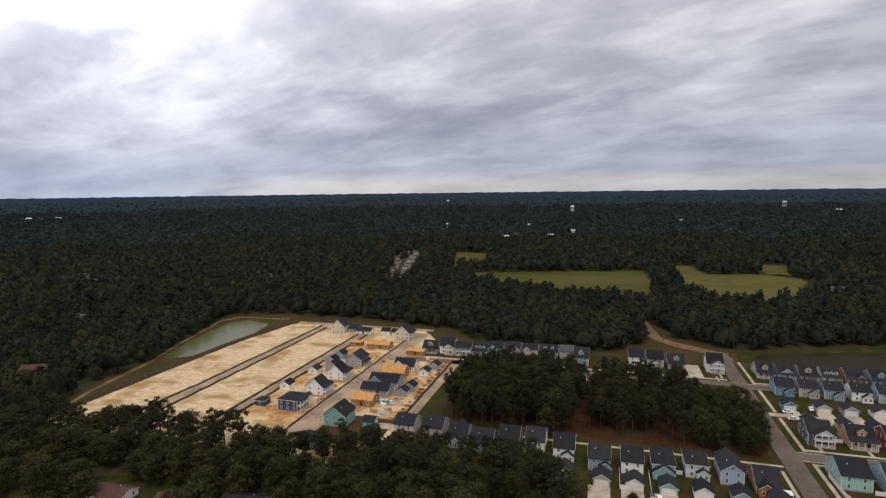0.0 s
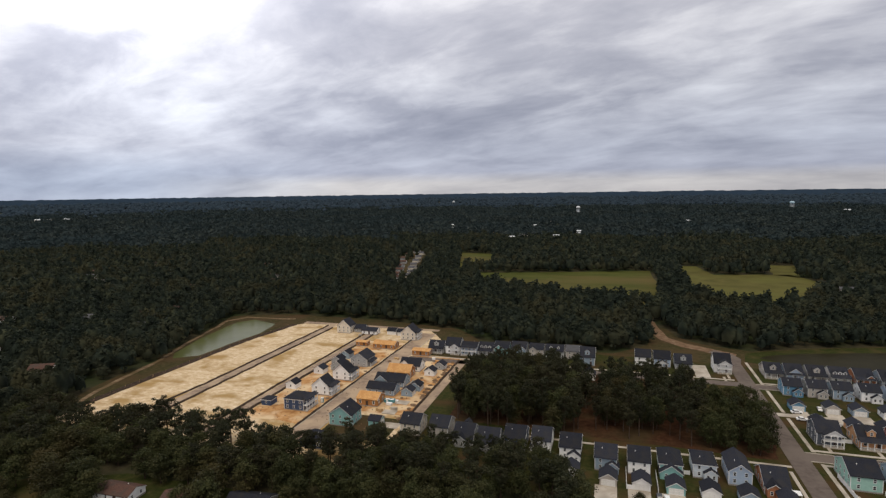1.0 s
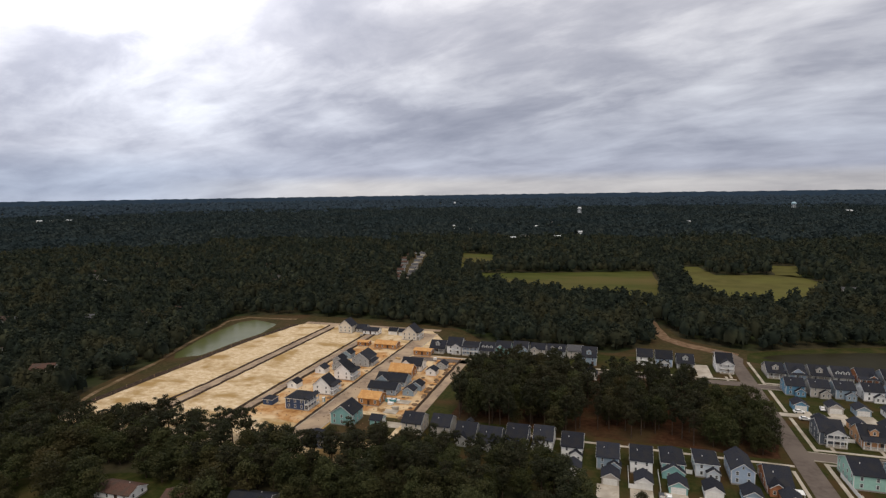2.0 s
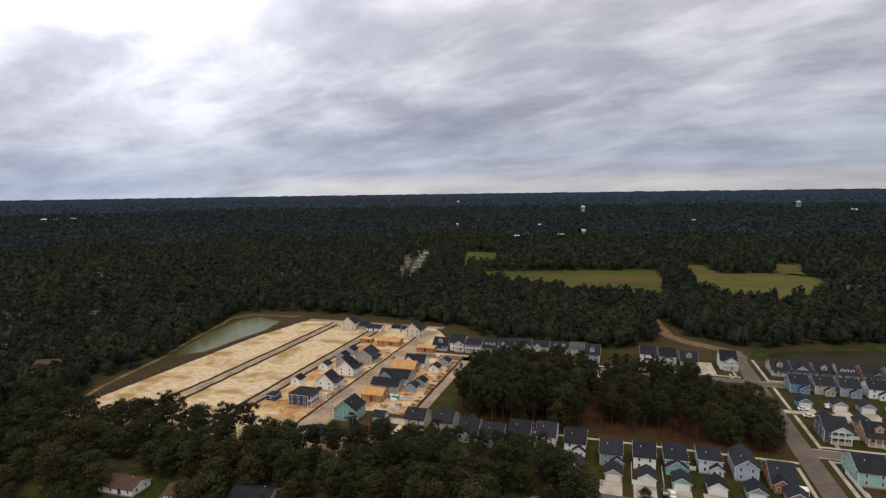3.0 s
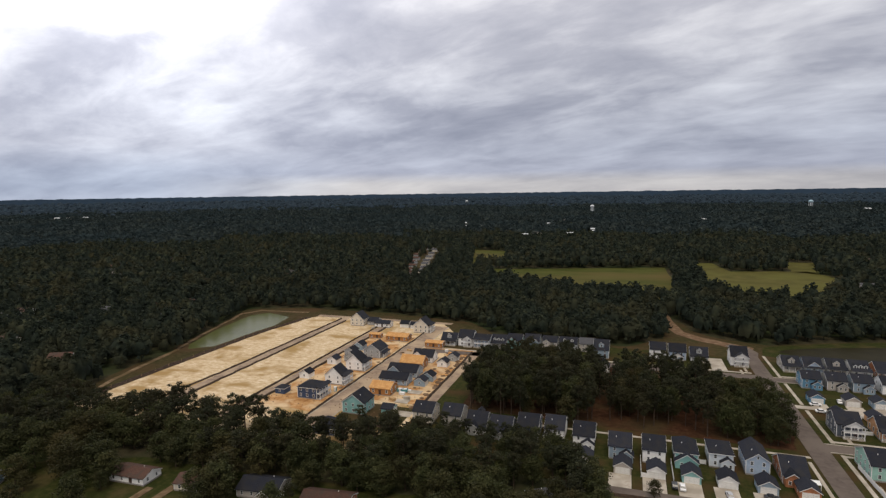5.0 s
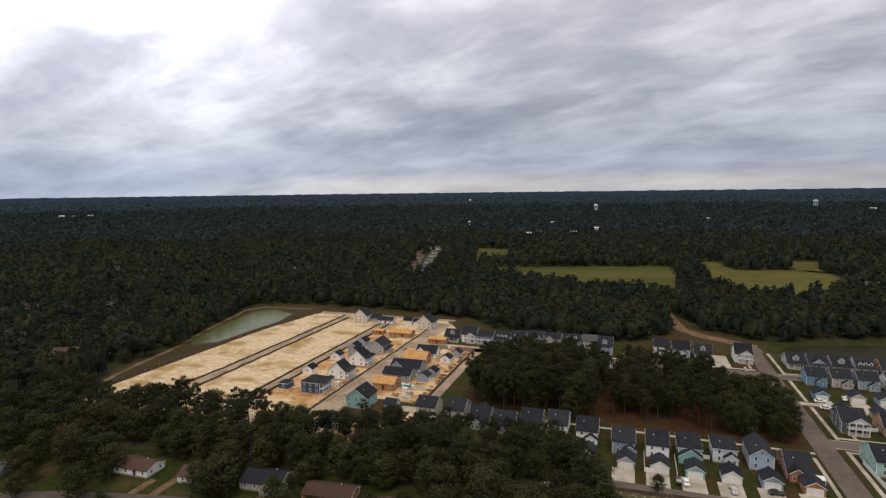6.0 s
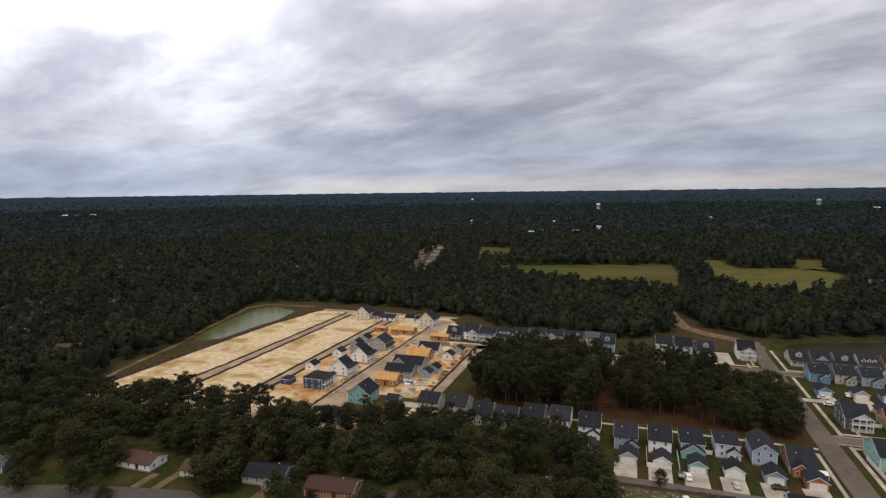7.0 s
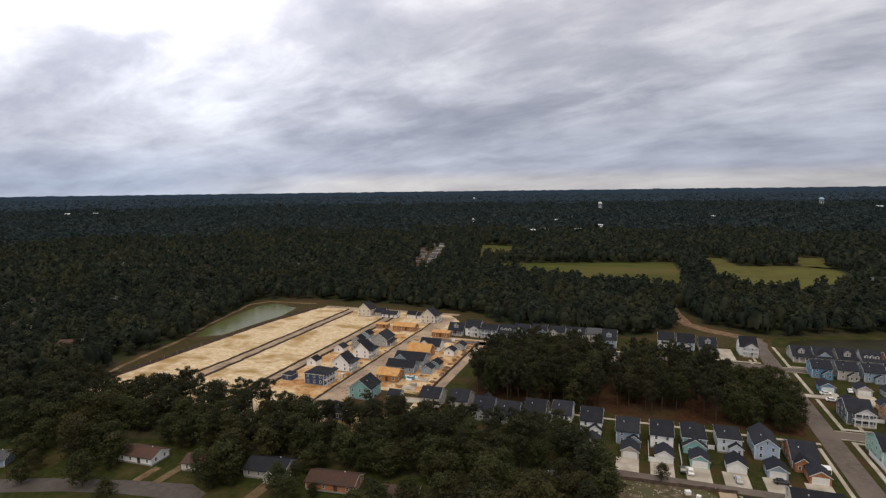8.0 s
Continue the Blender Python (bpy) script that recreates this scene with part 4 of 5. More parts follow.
house(27.3, 334, 9.2, 10, "s", "light_blue", "light blue house with white gabled porch", 2, "gx", pitch=0.75, storey=2.6, porch_at=(-3, 3, 1.8), levels=1, porch_gable=True)
house(38.5, 334, 9.2, 10, "s", "grey", "grey house with dark roof, dormer and long porch", 1, "gx", pitch=0.85, storey=3.3, dormers=1, porch_at=(-4.3, 4.3, 2))
house(58.0, 332, 8.6, 11, "s", "white", "white two-storey house with stacked gabled porch", 2, "gx", pitch=0.85, porch_at=(-2.6, 4.4, 2.0), levels=2, porch_gable=True)

driveway(43.6, 317, 51.0, 338)

# eastern rows
for hx, hm, st, dm, cr, lab in ((82.5, "greige", 1, 1, None, "beige house with dark roof and one dormer"),
                                (93.0, "light_blue", 1, 0, (0.0, 7.5, 0.9), "pale blue house with wide white front gable"),
                                (104.0, "greige", 1, 1, None, "beige house with dark roof and gabled dormer"),
                                (115.0, "white", 1, 3, None, "white house with three small roof dormers"),
                                (126.5, "brick", 1, 0, (2.0, 5.0, 0.8), "brick house with hipped dark roof"),
                                (138.5, "blue_grey", 1, 1, None, "blue-grey house with dark roof and dormer"),
                                (150.0, "white", 1, 0, (0, 5, 0.8), "white house with front gable"),
                                (161.5, "greige", 1, 1, None, "beige house with dark roof")):
    house(82.2 + (hx - 82.5) * 0.94, 330.5, 8.4, 12.5, "s", hm, lab + " on the northern street", st, "gx", pitch=0.62, storey=3.3, dormers=dm, cross=cr, porch_at=(-4.2, 4.2, 2.0))
for hx, hm, lab in ((78.0, "blue", "bright blue"), (89.0, "greige", "beige"), (100.0, "blue_grey", "blue-grey"), (112.0, "white", "white"), (123.5, "light_blue", "pale blue"),
                    (135.0, "greige", "beige"), (147.0, "grey", "grey")):
    house(84.2 + (hx - 78.0) * 0.95, 303.1, 8.4, 9.6, "n", hm, lab + " two-storey house with plain dark roof", 2, "gx", pitch=0.6, storey=2.6, bay=(-2.0, 4.4, 1.4))
for gx, gm, lab in ((78.2, "blue", "blue"), (92.5, "greige", "beige"), (103.5, "blue_grey", "blue-grey"), (115.5, "white", "white"), (127.5, "light_blue", "pale blue"),
                    (139, "greige", "beige")):
    gx = 81.0 + (gx - 78.2) * 0.95
    garage(gx, 281.0, 6.6, 6.6, "s", gm, lab + " detached garage with gabled roof on the alley")
    driveway(gx - 3.2, 273.5, gx + 3.4, 277.7)
for gx, gm, lab in ((84.0, "grey", "grey"), (97.0, "orange", "orange"), (108.0, "red_brick", "dark red"), (120.0, "white", "white"), (132, "greige", "beige")):
    garage(gx, 261.5, 6.8, 6.8, "s" if gm != "grey" else "n", gm, lab + " detached garage with gabled dark roof")
    driveway(gx - 3.2, 265, gx + 3.2, 269.5)
house(81.6, 248, 8.8, 11.5, "s", "slate", "dark slate two-storey house with white stacked gabled porch", 2, "gx", pitch=0.6, storey=2.8, porch_at=(-2.4, 4.6, 2.2), levels=2, porch_gable=True)
house(96.4, 249, 9.6, 11, "s", "orange", "orange house with dormer and full white porch", 1, "gx", pitch=0.75, storey=3.6, dormers=1, porch_at=(-4.6, 4.6, 2.2))
house(109.0, 249, 9.6, 11, "s", "red_brick", "dark red house with white porch and gable", 2, "gx", pitch=0.6, storey=2.7, porch_at=(-4, 4, 2.0), levels=2)
house(121.0, 249, 9.6, 11, "s", "greige", "beige house with dark roof and porch", 2, "gx", pitch=0.6, storey=2.7, porch_at=(-4, 4, 2.0))
house(133.0, 249, 9.6, 11, "s", "light_blue", "pale blue house with dark roof and porch", 2, "gx", pitch=0.6, storey=2.7, porch_at=(-4, 4, 2.0))
house(81.3, 214.5, 9.6, 14, "n", "mint", "mint green two-storey house with broad dark roof", 2, "gx", pitch=0.5, storey=2.8)
house(94.5, 213.5, 9.6, 13, "n", "light_blue", "pale blue house with dark roof beside a white fence", 2, "gx", pitch=0.6, storey=2.7)
house(107.0, 213.5, 9.6, 13, "n", "greige", "beige house with dark roof", 2, "gx", pitch=0.6, storey=2.7)

# older ranch houses under the trees
house(-159.2, 137.4, 15.0, 7.6, "s", "white", "white ranch house with red-brown roof on a lawn", 1, "gx", "roof_brown", pitch=0.42, storey=2.5, turn=2)
house(-134.8, 139.4, 12.0, 7.6, "s", "cream", "low cream ranch house with brown roof", 1, "gx", "roof_brown", pitch=0.42, storey=2.5, turn=8)
house(-111.2, 143.4, 14.6, 9.6, "s", "greige", "dark-roofed ranch house with white garage wing", 1, "gx", "roof_charcoal", pitch=0.45, storey=2.6, turn=6, cross=(3.6, 4.8, 2.6))
house(-87.0, 142.4, 16.4, 8.0, "s", "brick", "brick ranch house with weathered brown roof", 1, "gx", "roof_brown", pitch=0.42, storey=2.5, turn=6)
house(-64.5, 139.5, 12, 10.5, "s", "brick", "small brick house with hipped brown roof under the trees", 1, "hip", "roof_brown", pitch=0.5, storey=2.5, turn=12)
house(-206.0, 119.0, 12, 7.6, "s", "blue_grey", "grey-blue ranch house under the trees", 1, "gx", "roof_grey", pitch=0.42, storey=2.5, turn=25)
house(-25.0, 163.5, 7, 5, "s", "greige", "small shed-like house roof among the trees", 1, "gx", "roof_grey", pitch=0.4, storey=2.5, turn=30)
for k, r in enumerate(((-109.5, 126, -105.5, 136.5), (-150.5, 125, -147.8, 134), (-143.5, 126, -140.5, 137))):
    tagged(new("dirt_drive", finish("dirt_drive", boxes((r[0], r[1], 0, r[2], r[3], 0.18)), "tan_dirt")), "worn sandy drive of a ranch house", "driveway", kind="structure")

# far neighbourhoods
FAR_HOUSES = [(-238, 575), (-243, 596), (-233, 612), (-252, 622), (-241, 640), (-262, 655), (-252, 674), (-275, 690), (-262, 706), (-286, 730), (-272, 745),
              (-300, 770), (-285, 790), (-310, 815), (-296, 840), (-312, 860)]
for i, (hx, hy) in enumerate(FAR_HOUSES):
    house(hx, hy, 9, 8, "s", ("greige", "grey", "cream", "grey")[i % 4], "pale far house with grey roof in a clearing", 1, "gx", ("roof_grey", "roof_brown")[i % 2], pitch=0.5,
          storey=3.2, turn=(i * 37) % 50 - 25, windows=i < 6, group="far houses")
SCATTER = [(-885, 556), (-632, 535), (-645, 568), (-618, 620), (-536, 877), (-472, 771), (-1017, 650), (-700, 700), (-560, 480), (330, 560),
           (420, 640), (-420, 470), (-520, 560), (-450, 640), (-760, 640), (-355, 520), (-600, 760), (-820, 820), (-690, 900), (-480, 950),
           (-395, 330), (360, 700), (300, 900), (60, 980), (-968, 610), (-742, 547), (-601, 504), (-768, 740), (-651, 664), (-370, 354), (-402, 387),
           (-352, 373), (-584, 367), (-380, 243), (-457, 287), (-305, 222), (-337, 317), (-458, 307), (207, 593), (280, 798),
           (-504, 817), (-381, 554)]
for i, (hx, hy) in enumerate(SCATTER):
    house(hx, hy, 13, 9, "s", ("cream", "white", "greige")[i % 3], "pale house roof showing between forest crowns", 2, "gx", ("roof_grey", "roof_brown")[i % 2], pitch=0.5,
          storey=3.3, turn=(i * 53) % 60 - 30, windows=False, group="houses in the forest")
HALLS = [(-198, 1537, 16, 12), (-204, 1662, 14, 12), (-175, 1504, 18, 12), (-181, 1630, 22, 12), (-193, 1422, 14, 12), (-172, 1112, 26, 12),
         (-178, 1080, 16, 12), (-190, 1063, 18, 12), (-413, 1426, 10, 12), (-377, 1301, 10, 12), (-344, 1326, 16, 12), (-73, 1232, 14, 12),
         (-70, 1163, 10, 12), (-108, 1104, 20, 12), (-2006, 1492, 50, 20), (-1961, 1502, 40, 20), (-1941, 1551, 44, 20), (786, 2294, 34, 20),
         (195, 1658, 18, 12)]
for hx, hy, hw, hd in HALLS:
    hw, hd = hw * 0.6, hd * 0.6
    th = new("hall")
    z = float(rise(math.hypot(hx, hy)))
    th.matrix_basis = pose(hx, hy, z - 0.5)
    tagged(th, "far white flat-roofed hall among the trees", "building", "far halls")
    part("wall", boxes((-hw / 2, -hd / 2, 0, hw / 2, hd / 2, 13)), ("cream", "greige", "grey")[int(hw) % 3], th)
    bm = bmesh.new()
    prism(bm, roof_profile(hd / 2, 0.6, 13, 0.3, 0.4), -hw / 2 - 0.6, hw / 2 + 0.6, "x")
    part("roof", bm, "roof_grey" if int(hw) % 2 else "steel", th)


def water_tower(x, y, top, radius, mat, label):
    z0 = float(rise(math.hypot(x, y)))
    th = new("water_tower")
    th.matrix_basis = pose(x, y, z0 - 1)
    tagged(th, label, "water tower", "water towers")
    h = top - z0 + 1
    bm = bmesh.new()
    bmesh.ops.create_uvsphere(bm, u_segments=24, v_segments=14, radius=radius, matrix=Matrix.Translation((0, 0, h - radius * 0.7)) @ Matrix.Diagonal((1, 1, 0.7, 1)))
    part("tank", finish("tank", bm, mat, True), None, th)
    bm = bmesh.new()
    bmesh.ops.create_cone(bm, cap_ends=True, segments=16, radius1=radius * 0.28, radius2=radius * 0.2, depth=h - radius, matrix=Matrix.Translation((0, 0, (h - radius) / 2)))
    part("riser", bm, "steel", th)
    leg = bmesh.new()
    bmesh.ops.create_cone(leg, cap_ends=True, segments=8, radius1=0.6, radius2=0.5, depth=h - radius * 0.7, matrix=Matrix.Translation((0, 0, (h - radius * 0.7) / 2)))
    leg = finish("leg", leg, "steel")
    for k in range(6):
        a = k * math.pi / 3
        part("leg", leg, None, th, at=pose(radius * 0.8 * math.cos(a), radius * 0.8 * math.sin(a), 0))


water_tower(-0.0607 * 2150, 0.998 * 2150, 40, 7.5, "steel", "white ball water tower above the forest")
water_tower(0.259 * 2600, 0.966 * 2600, 45, 9.0, "tank_blue", "pale blue water tower above the forest")
water_tower(-0.277 * 3300, 0.961 * 3300, 45, 7.0, "steel", "distant white water tower")
water_tower(0.165 * 4500, 0.986 * 4500, 64, 9.0, "tank_blue", "faint water tower near the horizon")

# ---------------------------------------------------------------- cars, fences, site clutter


def car(x, y, rz, mat, label):
    th = new("car")
    th.matrix_basis = pose(x, y, 0.2, 0, 0, rz)
    tagged(th, label, "car", "parked cars")
    bm = bmesh.new()
    prism(bm, [(-2.25, 0.35), (2.25, 0.35), (2.3, 0.65), (2.2, 0.85), (1.0, 0.98), (-1.75, 1.02), (-2.25, 0.9)], -0.88, 0.88, "y")
    bmesh.ops.bevel(bm, geom=list(bm.edges), offset=0.06, segments=1, affect="EDGES")
    part("body", bm, mat, th)
    bm = bmesh.new()
    prism(bm, [(-1.7, 1.0), (1.0, 0.96), (0.35, 1.45), (-1.2, 1.48)], -0.76, 0.76, "y")
    part("cabin_glass", bm, "glass", th, "dark car windows")
    part("car_roof", boxes((-1.15, -0.7, 1.46, 0.35, 0.7, 1.52)), mat, th)
    bm = bmesh.new()
    bmesh.ops.create_cone(bm, cap_ends=True, segments=14, radius1=0.34, radius2=0.34, depth=0.24, matrix=Matrix.Rotation(math.pi / 2, 4, "X"))
    tyre = finish("wheel", bm, "rubber")
    for wx in (-1.4, 1.4):
        for wy in (-0.82, 0.82):
            part("wheel", tyre, None, th, at=pose(wx, wy, 0.34))


for c in ((17.9, 184.2, 90, "car_white", "white car parked beside a garage"), (15.6, 184.6, 90, "car_dark", "dark pickup-sized car beside a garage"),
          (31.4, 183.2, 95, "car_silver", "silver-grey car on a concrete driveway"), (43.6, 185.6, 3, "car_dark", "black car across a driveway"),
          (79.5, 275.0, 5, "car_white", "white car by the alley garage"), (90.5, 281.5, 80, "car_white", "white van-like car between garages"),
          (79.5, 266.8, 0, "car_white", "white car parked on the alley"), (-104.5, 140.5, 70, "car_white", "white car beside a ranch house"),
          (86.5, 272.0, 0, "car_dark", "dark car in the alley")):
    car(*c)


def vinyl_fence(pts, h=1.7):
    for (ax, ay), (bx, by) in zip(pts, pts[1:]):
        th = new("fence")
        ln = math.hypot(bx - ax, by - ay)
        th.matrix_basis = pose(ax, ay, 0.05, 0, 0, math.degrees(math.atan2(by - ay, bx - ax)))
        tagged(th, "white vinyl garden fence with square posts", "fence", "white fences")
        n = max(1, round(ln / 2.4))
        post = finish("post", boxes((-0.08, -0.08, 0, 0.08, 0.08, h + 0.15)), "trim")
        wp = ln / n
        bm_ = bmesh.new()
        prism(bm_, [(0.09 + (wp - 0.18) * q / 16, h - (0.04 if q % 2 else 0)) for q in range(17)] + [(wp - 0.09, 0.1), (0.09, 0.1)], -0.03, 0.03, "y")
        panel = finish("panel", bm_, "trim")
        for i in range(n + 1):
            part("post", post, None, th, at=pose(ln * i / n, 0, 0))
            if i < n:
                part("panel", panel, None, th, at=pose(ln * i / n, 0, 0))


vinyl_fence([(5.4, 201), (5.4, 188.5), (7.8, 188.5)])
vinyl_fence([(15.5, 201), (15.5, 188)])
vinyl_fence([(-12.0, 203), (-11.5, 192)], 1.6)
vinyl_fence([(76.0, 216), (76.5, 196)], 1.7)
vinyl_fence([(86.3, 206.5), (92, 206.5)], 1.6)
vinyl_fence([(86, 247), (91, 247)], 1.6)
vinyl_fence([(101.5, 247), (104, 247)], 1.6)
vinyl_fence([(27, 204), (25, 204)], 1.6)
vinyl_fence([(88, 264), (93, 264)], 1.5)


def pallet_stack(x, y, rz, mat, label, w=2.4, d=1.4, layers=5):
    th = new("pallet_stack")
    th.matrix_basis = pose(x, y, 0.1, 0, 0, rz)
    tagged(th, label, "building material", "stacked materials")
    part("pallet", boxes(*[(-w / 2, -d / 2 + i * d / 5, 0, w / 2, -d / 2 + i * d / 5 + 0.12, 0.15) for i in range(5)]), "timber", th)
    for k in range(layers):
        s = random.uniform(-0.06, 0.06)
        part("timber_layer", boxes((-w / 2 + s, -d / 2, 0.16 + k * 0.22, w / 2 + s, d / 2, 0.36 + k * 0.22)), mat, th)


random.seed(11)
for px_, py_, mt in ((-101.5, 236, "trim"), (-100.0, 241, "trim"), (-103, 228, "timber"), (-97, 231, "concrete"), (-101, 272, "timber"), (-92, 277, "timber"),
                     (-90.5, 268, "osb"), (-137, 254, "timber"), (-152, 256, "osb"), (-148, 236, "timber"), (-150, 312, "osb"), (-125.5, 305, "timber"),
                     (-146, 344, "timber"), (-153, 339, "osb"), (-171, 349, "concrete"), (-99, 305, "osb"), (-103, 309, "trim"), (-136, 309, "osb")):
    pallet_stack(px_, py_, random.uniform(-30, 30), mt, "stack of boards on a pallet on bare soil", random.uniform(1.8, 3.4), random.uniform(1.0, 1.8), random.randint(2, 6))


def portable_toilet(x, y):
    th = new("portable_toilet")
    th.matrix_basis = pose(x, y, 0.1, 0, 0, 12)
    tagged(th, "blue-green portable toilet with pale roof", "portable toilet")
    part("cabin", boxes((-0.6, -0.6, 0.1, 0.6, 0.6, 2.1), (-0.66, -0.66, 0, 0.66, 0.66, 0.12)), "blue_plastic", th)
    bm = bmesh.new()
    prism(bm, [(-0.66, 2.1), (0.66, 2.1), (0.5, 2.3), (-0.5, 2.3)], -0.66, 0.66, "x")
    part("roof", bm, "trim", th)
    part("door", boxes((-0.42, -0.65, 0.15, 0.42, -0.6, 1.95)), "trim", th)


portable_toilet(-103.4, 238.2)
portable_toilet(-134.6, 231.0)


def dumpster(x, y, rz):
    th = new("dumpster")
    th.matrix_basis = pose(x, y, 0.1, 0, 0, rz)
    tagged(th, "open steel waste dumpster full of offcuts", "dumpster")
    part("tub", boxes((-2.6, -1.1, 0.1, 2.6, -1.0, 1.5), (-2.6, 1.0, 0.1, 2.6, 1.1, 1.5), (-2.6, -1, 0.1, -2.5, 1, 1.5), (2.5, -1, 0.1, 2.6, 1, 1.5), (-2.5, -1, 0.1, 2.5, 1, 0.2)),
         "blue_plastic", th)
    for i in range(8):
        part("offcut", boxes((-2.3 + 0.55 * i, -0.8 + 0.1 * (i % 3), 0.2, -1.8 + 0.55 * i, 0.8, 1.2 + 0.12 * (i % 4))), "trim", th)


dumpster(-102.8, 239.8, 8)
slab("spoil_heap", wobble([(-92, 345), (-68, 352), (-60, 350), (-66, 344)], 3, 0.6, 31), 0.5, "sand", "pale heap of spoil sand by the forest", "sand", 0.6)



def soil_heap(x, y, r, seed):
    bm = bmesh.new()
    bmesh.ops.create_icosphere(bm, subdivisions=2, radius=1.0)
    for v in bm.verts:
        k = 1 + 0.35 * noise.noise(v.co * 1.6 + Vector((seed, 0, 0)))
        v.co = Vector((v.co.x * r * k * 1.2, v.co.y * r * k, max(-0.1, v.co.z * r * 0.55 * k)))
    ob = new("soil_heap", finish("soil_heap", bm, "dirt_track"))
    ob.matrix_basis = pose(x, y, 0.1, 0, 0, seed * 40)
    tagged(ob, "dark reddish heap of dug soil beside the lane", "soil heap", "soil heaps")


random.seed(21)
for i in range(20):
    soil_heap(-90.0 + random.uniform(-1.2, 0.8), 222 + i * 4.4 + random.uniform(-1, 1), random.uniform(0.8, 1.6), i)
for i, (hx, hy) in enumerate(((-104, 243), (-99, 246), (-101, 258), (-106, 272), (-99, 276), (-134.5, 236), (-151, 232), (-150, 258), (-134, 279), (-150, 303), (-128, 300), (-108, 305), (-98, 311))):
    soil_heap(hx, hy, random.uniform(0.7, 1.5), i + 30)
for sx, sy in ((-96.5, 240.5), (-98.0, 228.0), (-99.5, 269.5)):
    tagged(new("foundation_slab", finish("foundation_slab", boxes((sx - 3.2, sy - 2.2, 0, sx + 3.2, sy + 2.2, 0.35)), "concrete")), "pale poured concrete slab for a garage", "concrete slab",
           "foundation slabs")
pallet_stack(16.0, 170.5, 20, "trim", "white sacks stacked on a pallet on rubble", 1.6, 1.2, 5)
pallet_stack(18.8, 169.0, -15, "trim", "white boxes stacked on a pallet on rubble", 1.2, 1.2, 4)

# stones and rubble strewn on cleared ground
rng = np.random.default_rng(5)


def strewn(name, n, x0, y0, x1, y1, size, mat, label):
    vs, ts = [], []
    base = np.array([(1, 0, 0), (0, 1, 0), (-1, 0, 0), (0, -1, 0), (0, 0, 0.8), (0, 0, -0.4)])
    tri = np.array([(0, 1, 4), (1, 2, 4), (2, 3, 4), (3, 0, 4)])
    for i in range(n):
        s = size * rng.uniform(0.4, 1.4)
        p = np.array((rng.uniform(x0, x1), rng.uniform(y0, y1), 0.12))
        a = rng.uniform(0, 6.28)
        r = np.array(((math.cos(a), -math.sin(a), 0), (math.sin(a), math.cos(a), 0), (0, 0, 1)))
        vs.append((base * rng.uniform(0.5, 1.3, (6, 3)) * s) @ r.T + p)
        ts.append(tri + 6 * i)
    tagged(new(name, mesh_from_arrays(name, np.concatenate(vs), np.concatenate(ts), mat)), label, "rubble", kind="stuff")


strewn("rubble", 120, -2, 158, 23, 173, 0.26, "concrete", "broken pale stones on the cleared ground")
strewn("soil_clods", 500, -162, 208, -90, 335, 0.4, "dirt_track", "clods of soil and offcuts round the new houses")

# ---------------------------------------------------------------- trees


def crown(seed, kind, n, size, loose=0.55):
    """Leaf sprays of a crown about 1 unit of radius 4.5 m on a 15 m tree, as triangles."""
    r = np.random.default_rng(seed)
    lobes = []
    if kind == "pine":
        # open, flat-topped crown of separate tufts over a bare trunk
        k = 26
        for i in range(k):
            t = i / (k - 1)
            z = 7.4 + 7.4 * t
            spread = 4.3 * math.sin(math.pi * (0.14 + 0.74 * t)) ** 0.9
            a = i * 2.4 + r.uniform(-0.6, 0.6)
            d = spread * r.uniform(0.25, 1.0)
            lobes.append((d * math.cos(a), d * math.sin(a), z + r.uniform(-0.6, 0.6), r.uniform(0.75, 1.35)))
    else:
        k = 44
        for i in range(k):
            t = (i + 0.5) / k
            z = 3.2 + 9.4 * t
            spread = 4.9 * math.sin(math.pi * (0.18 + 0.76 * t)) ** 0.75
            a = i * 2.4 + r.uniform(-0.7, 0.7)
            d = spread * r.uniform(0.3, 1.0)
            lobes.append((d * math.cos(a), d * math.sin(a), z + r.uniform(-0.9, 0.9), r.uniform(0.9, 2.0)))
        lobes.append((0, 0, 11.2, 2.2))
    lobes = np.array(lobes)
    w = lobes[:, 3] ** 2
    pick = r.choice(len(lobes), n, p=w / w.sum())
    d = r.normal(size=(n, 3))
    d[:, 2] = d[:, 2] * 0.9 + 0.35
    d /= np.linalg.norm(d, axis=1)[:, None]
    flat = np.array((1, 1, 0.72 if kind == "pine" else 0.8))
    c = lobes[pick, :3] + d * flat * (lobes[pick, 3] * r.uniform(0.35, 1.3, n))[:, None]
    nrm = d + r.normal(size=(n, 3)) * loose
    nrm /= np.linalg.norm(nrm, axis=1)[:, None]
    u = np.cross(nrm, r.normal(size=(n, 3)))
    u /= np.linalg.norm(u, axis=1)[:, None]
    v = np.cross(nrm, u)
    s = size * r.uniform(0.6, 1.3, n)[:, None]
    verts = np.stack([c + u * s, c + (-0.5 * u + 0.85 * v) * s, c + (-0.55 * u - 0.8 * v) * s], 1).reshape(-1, 3)
    return verts, np.arange(3 * n).reshape(-1, 3)


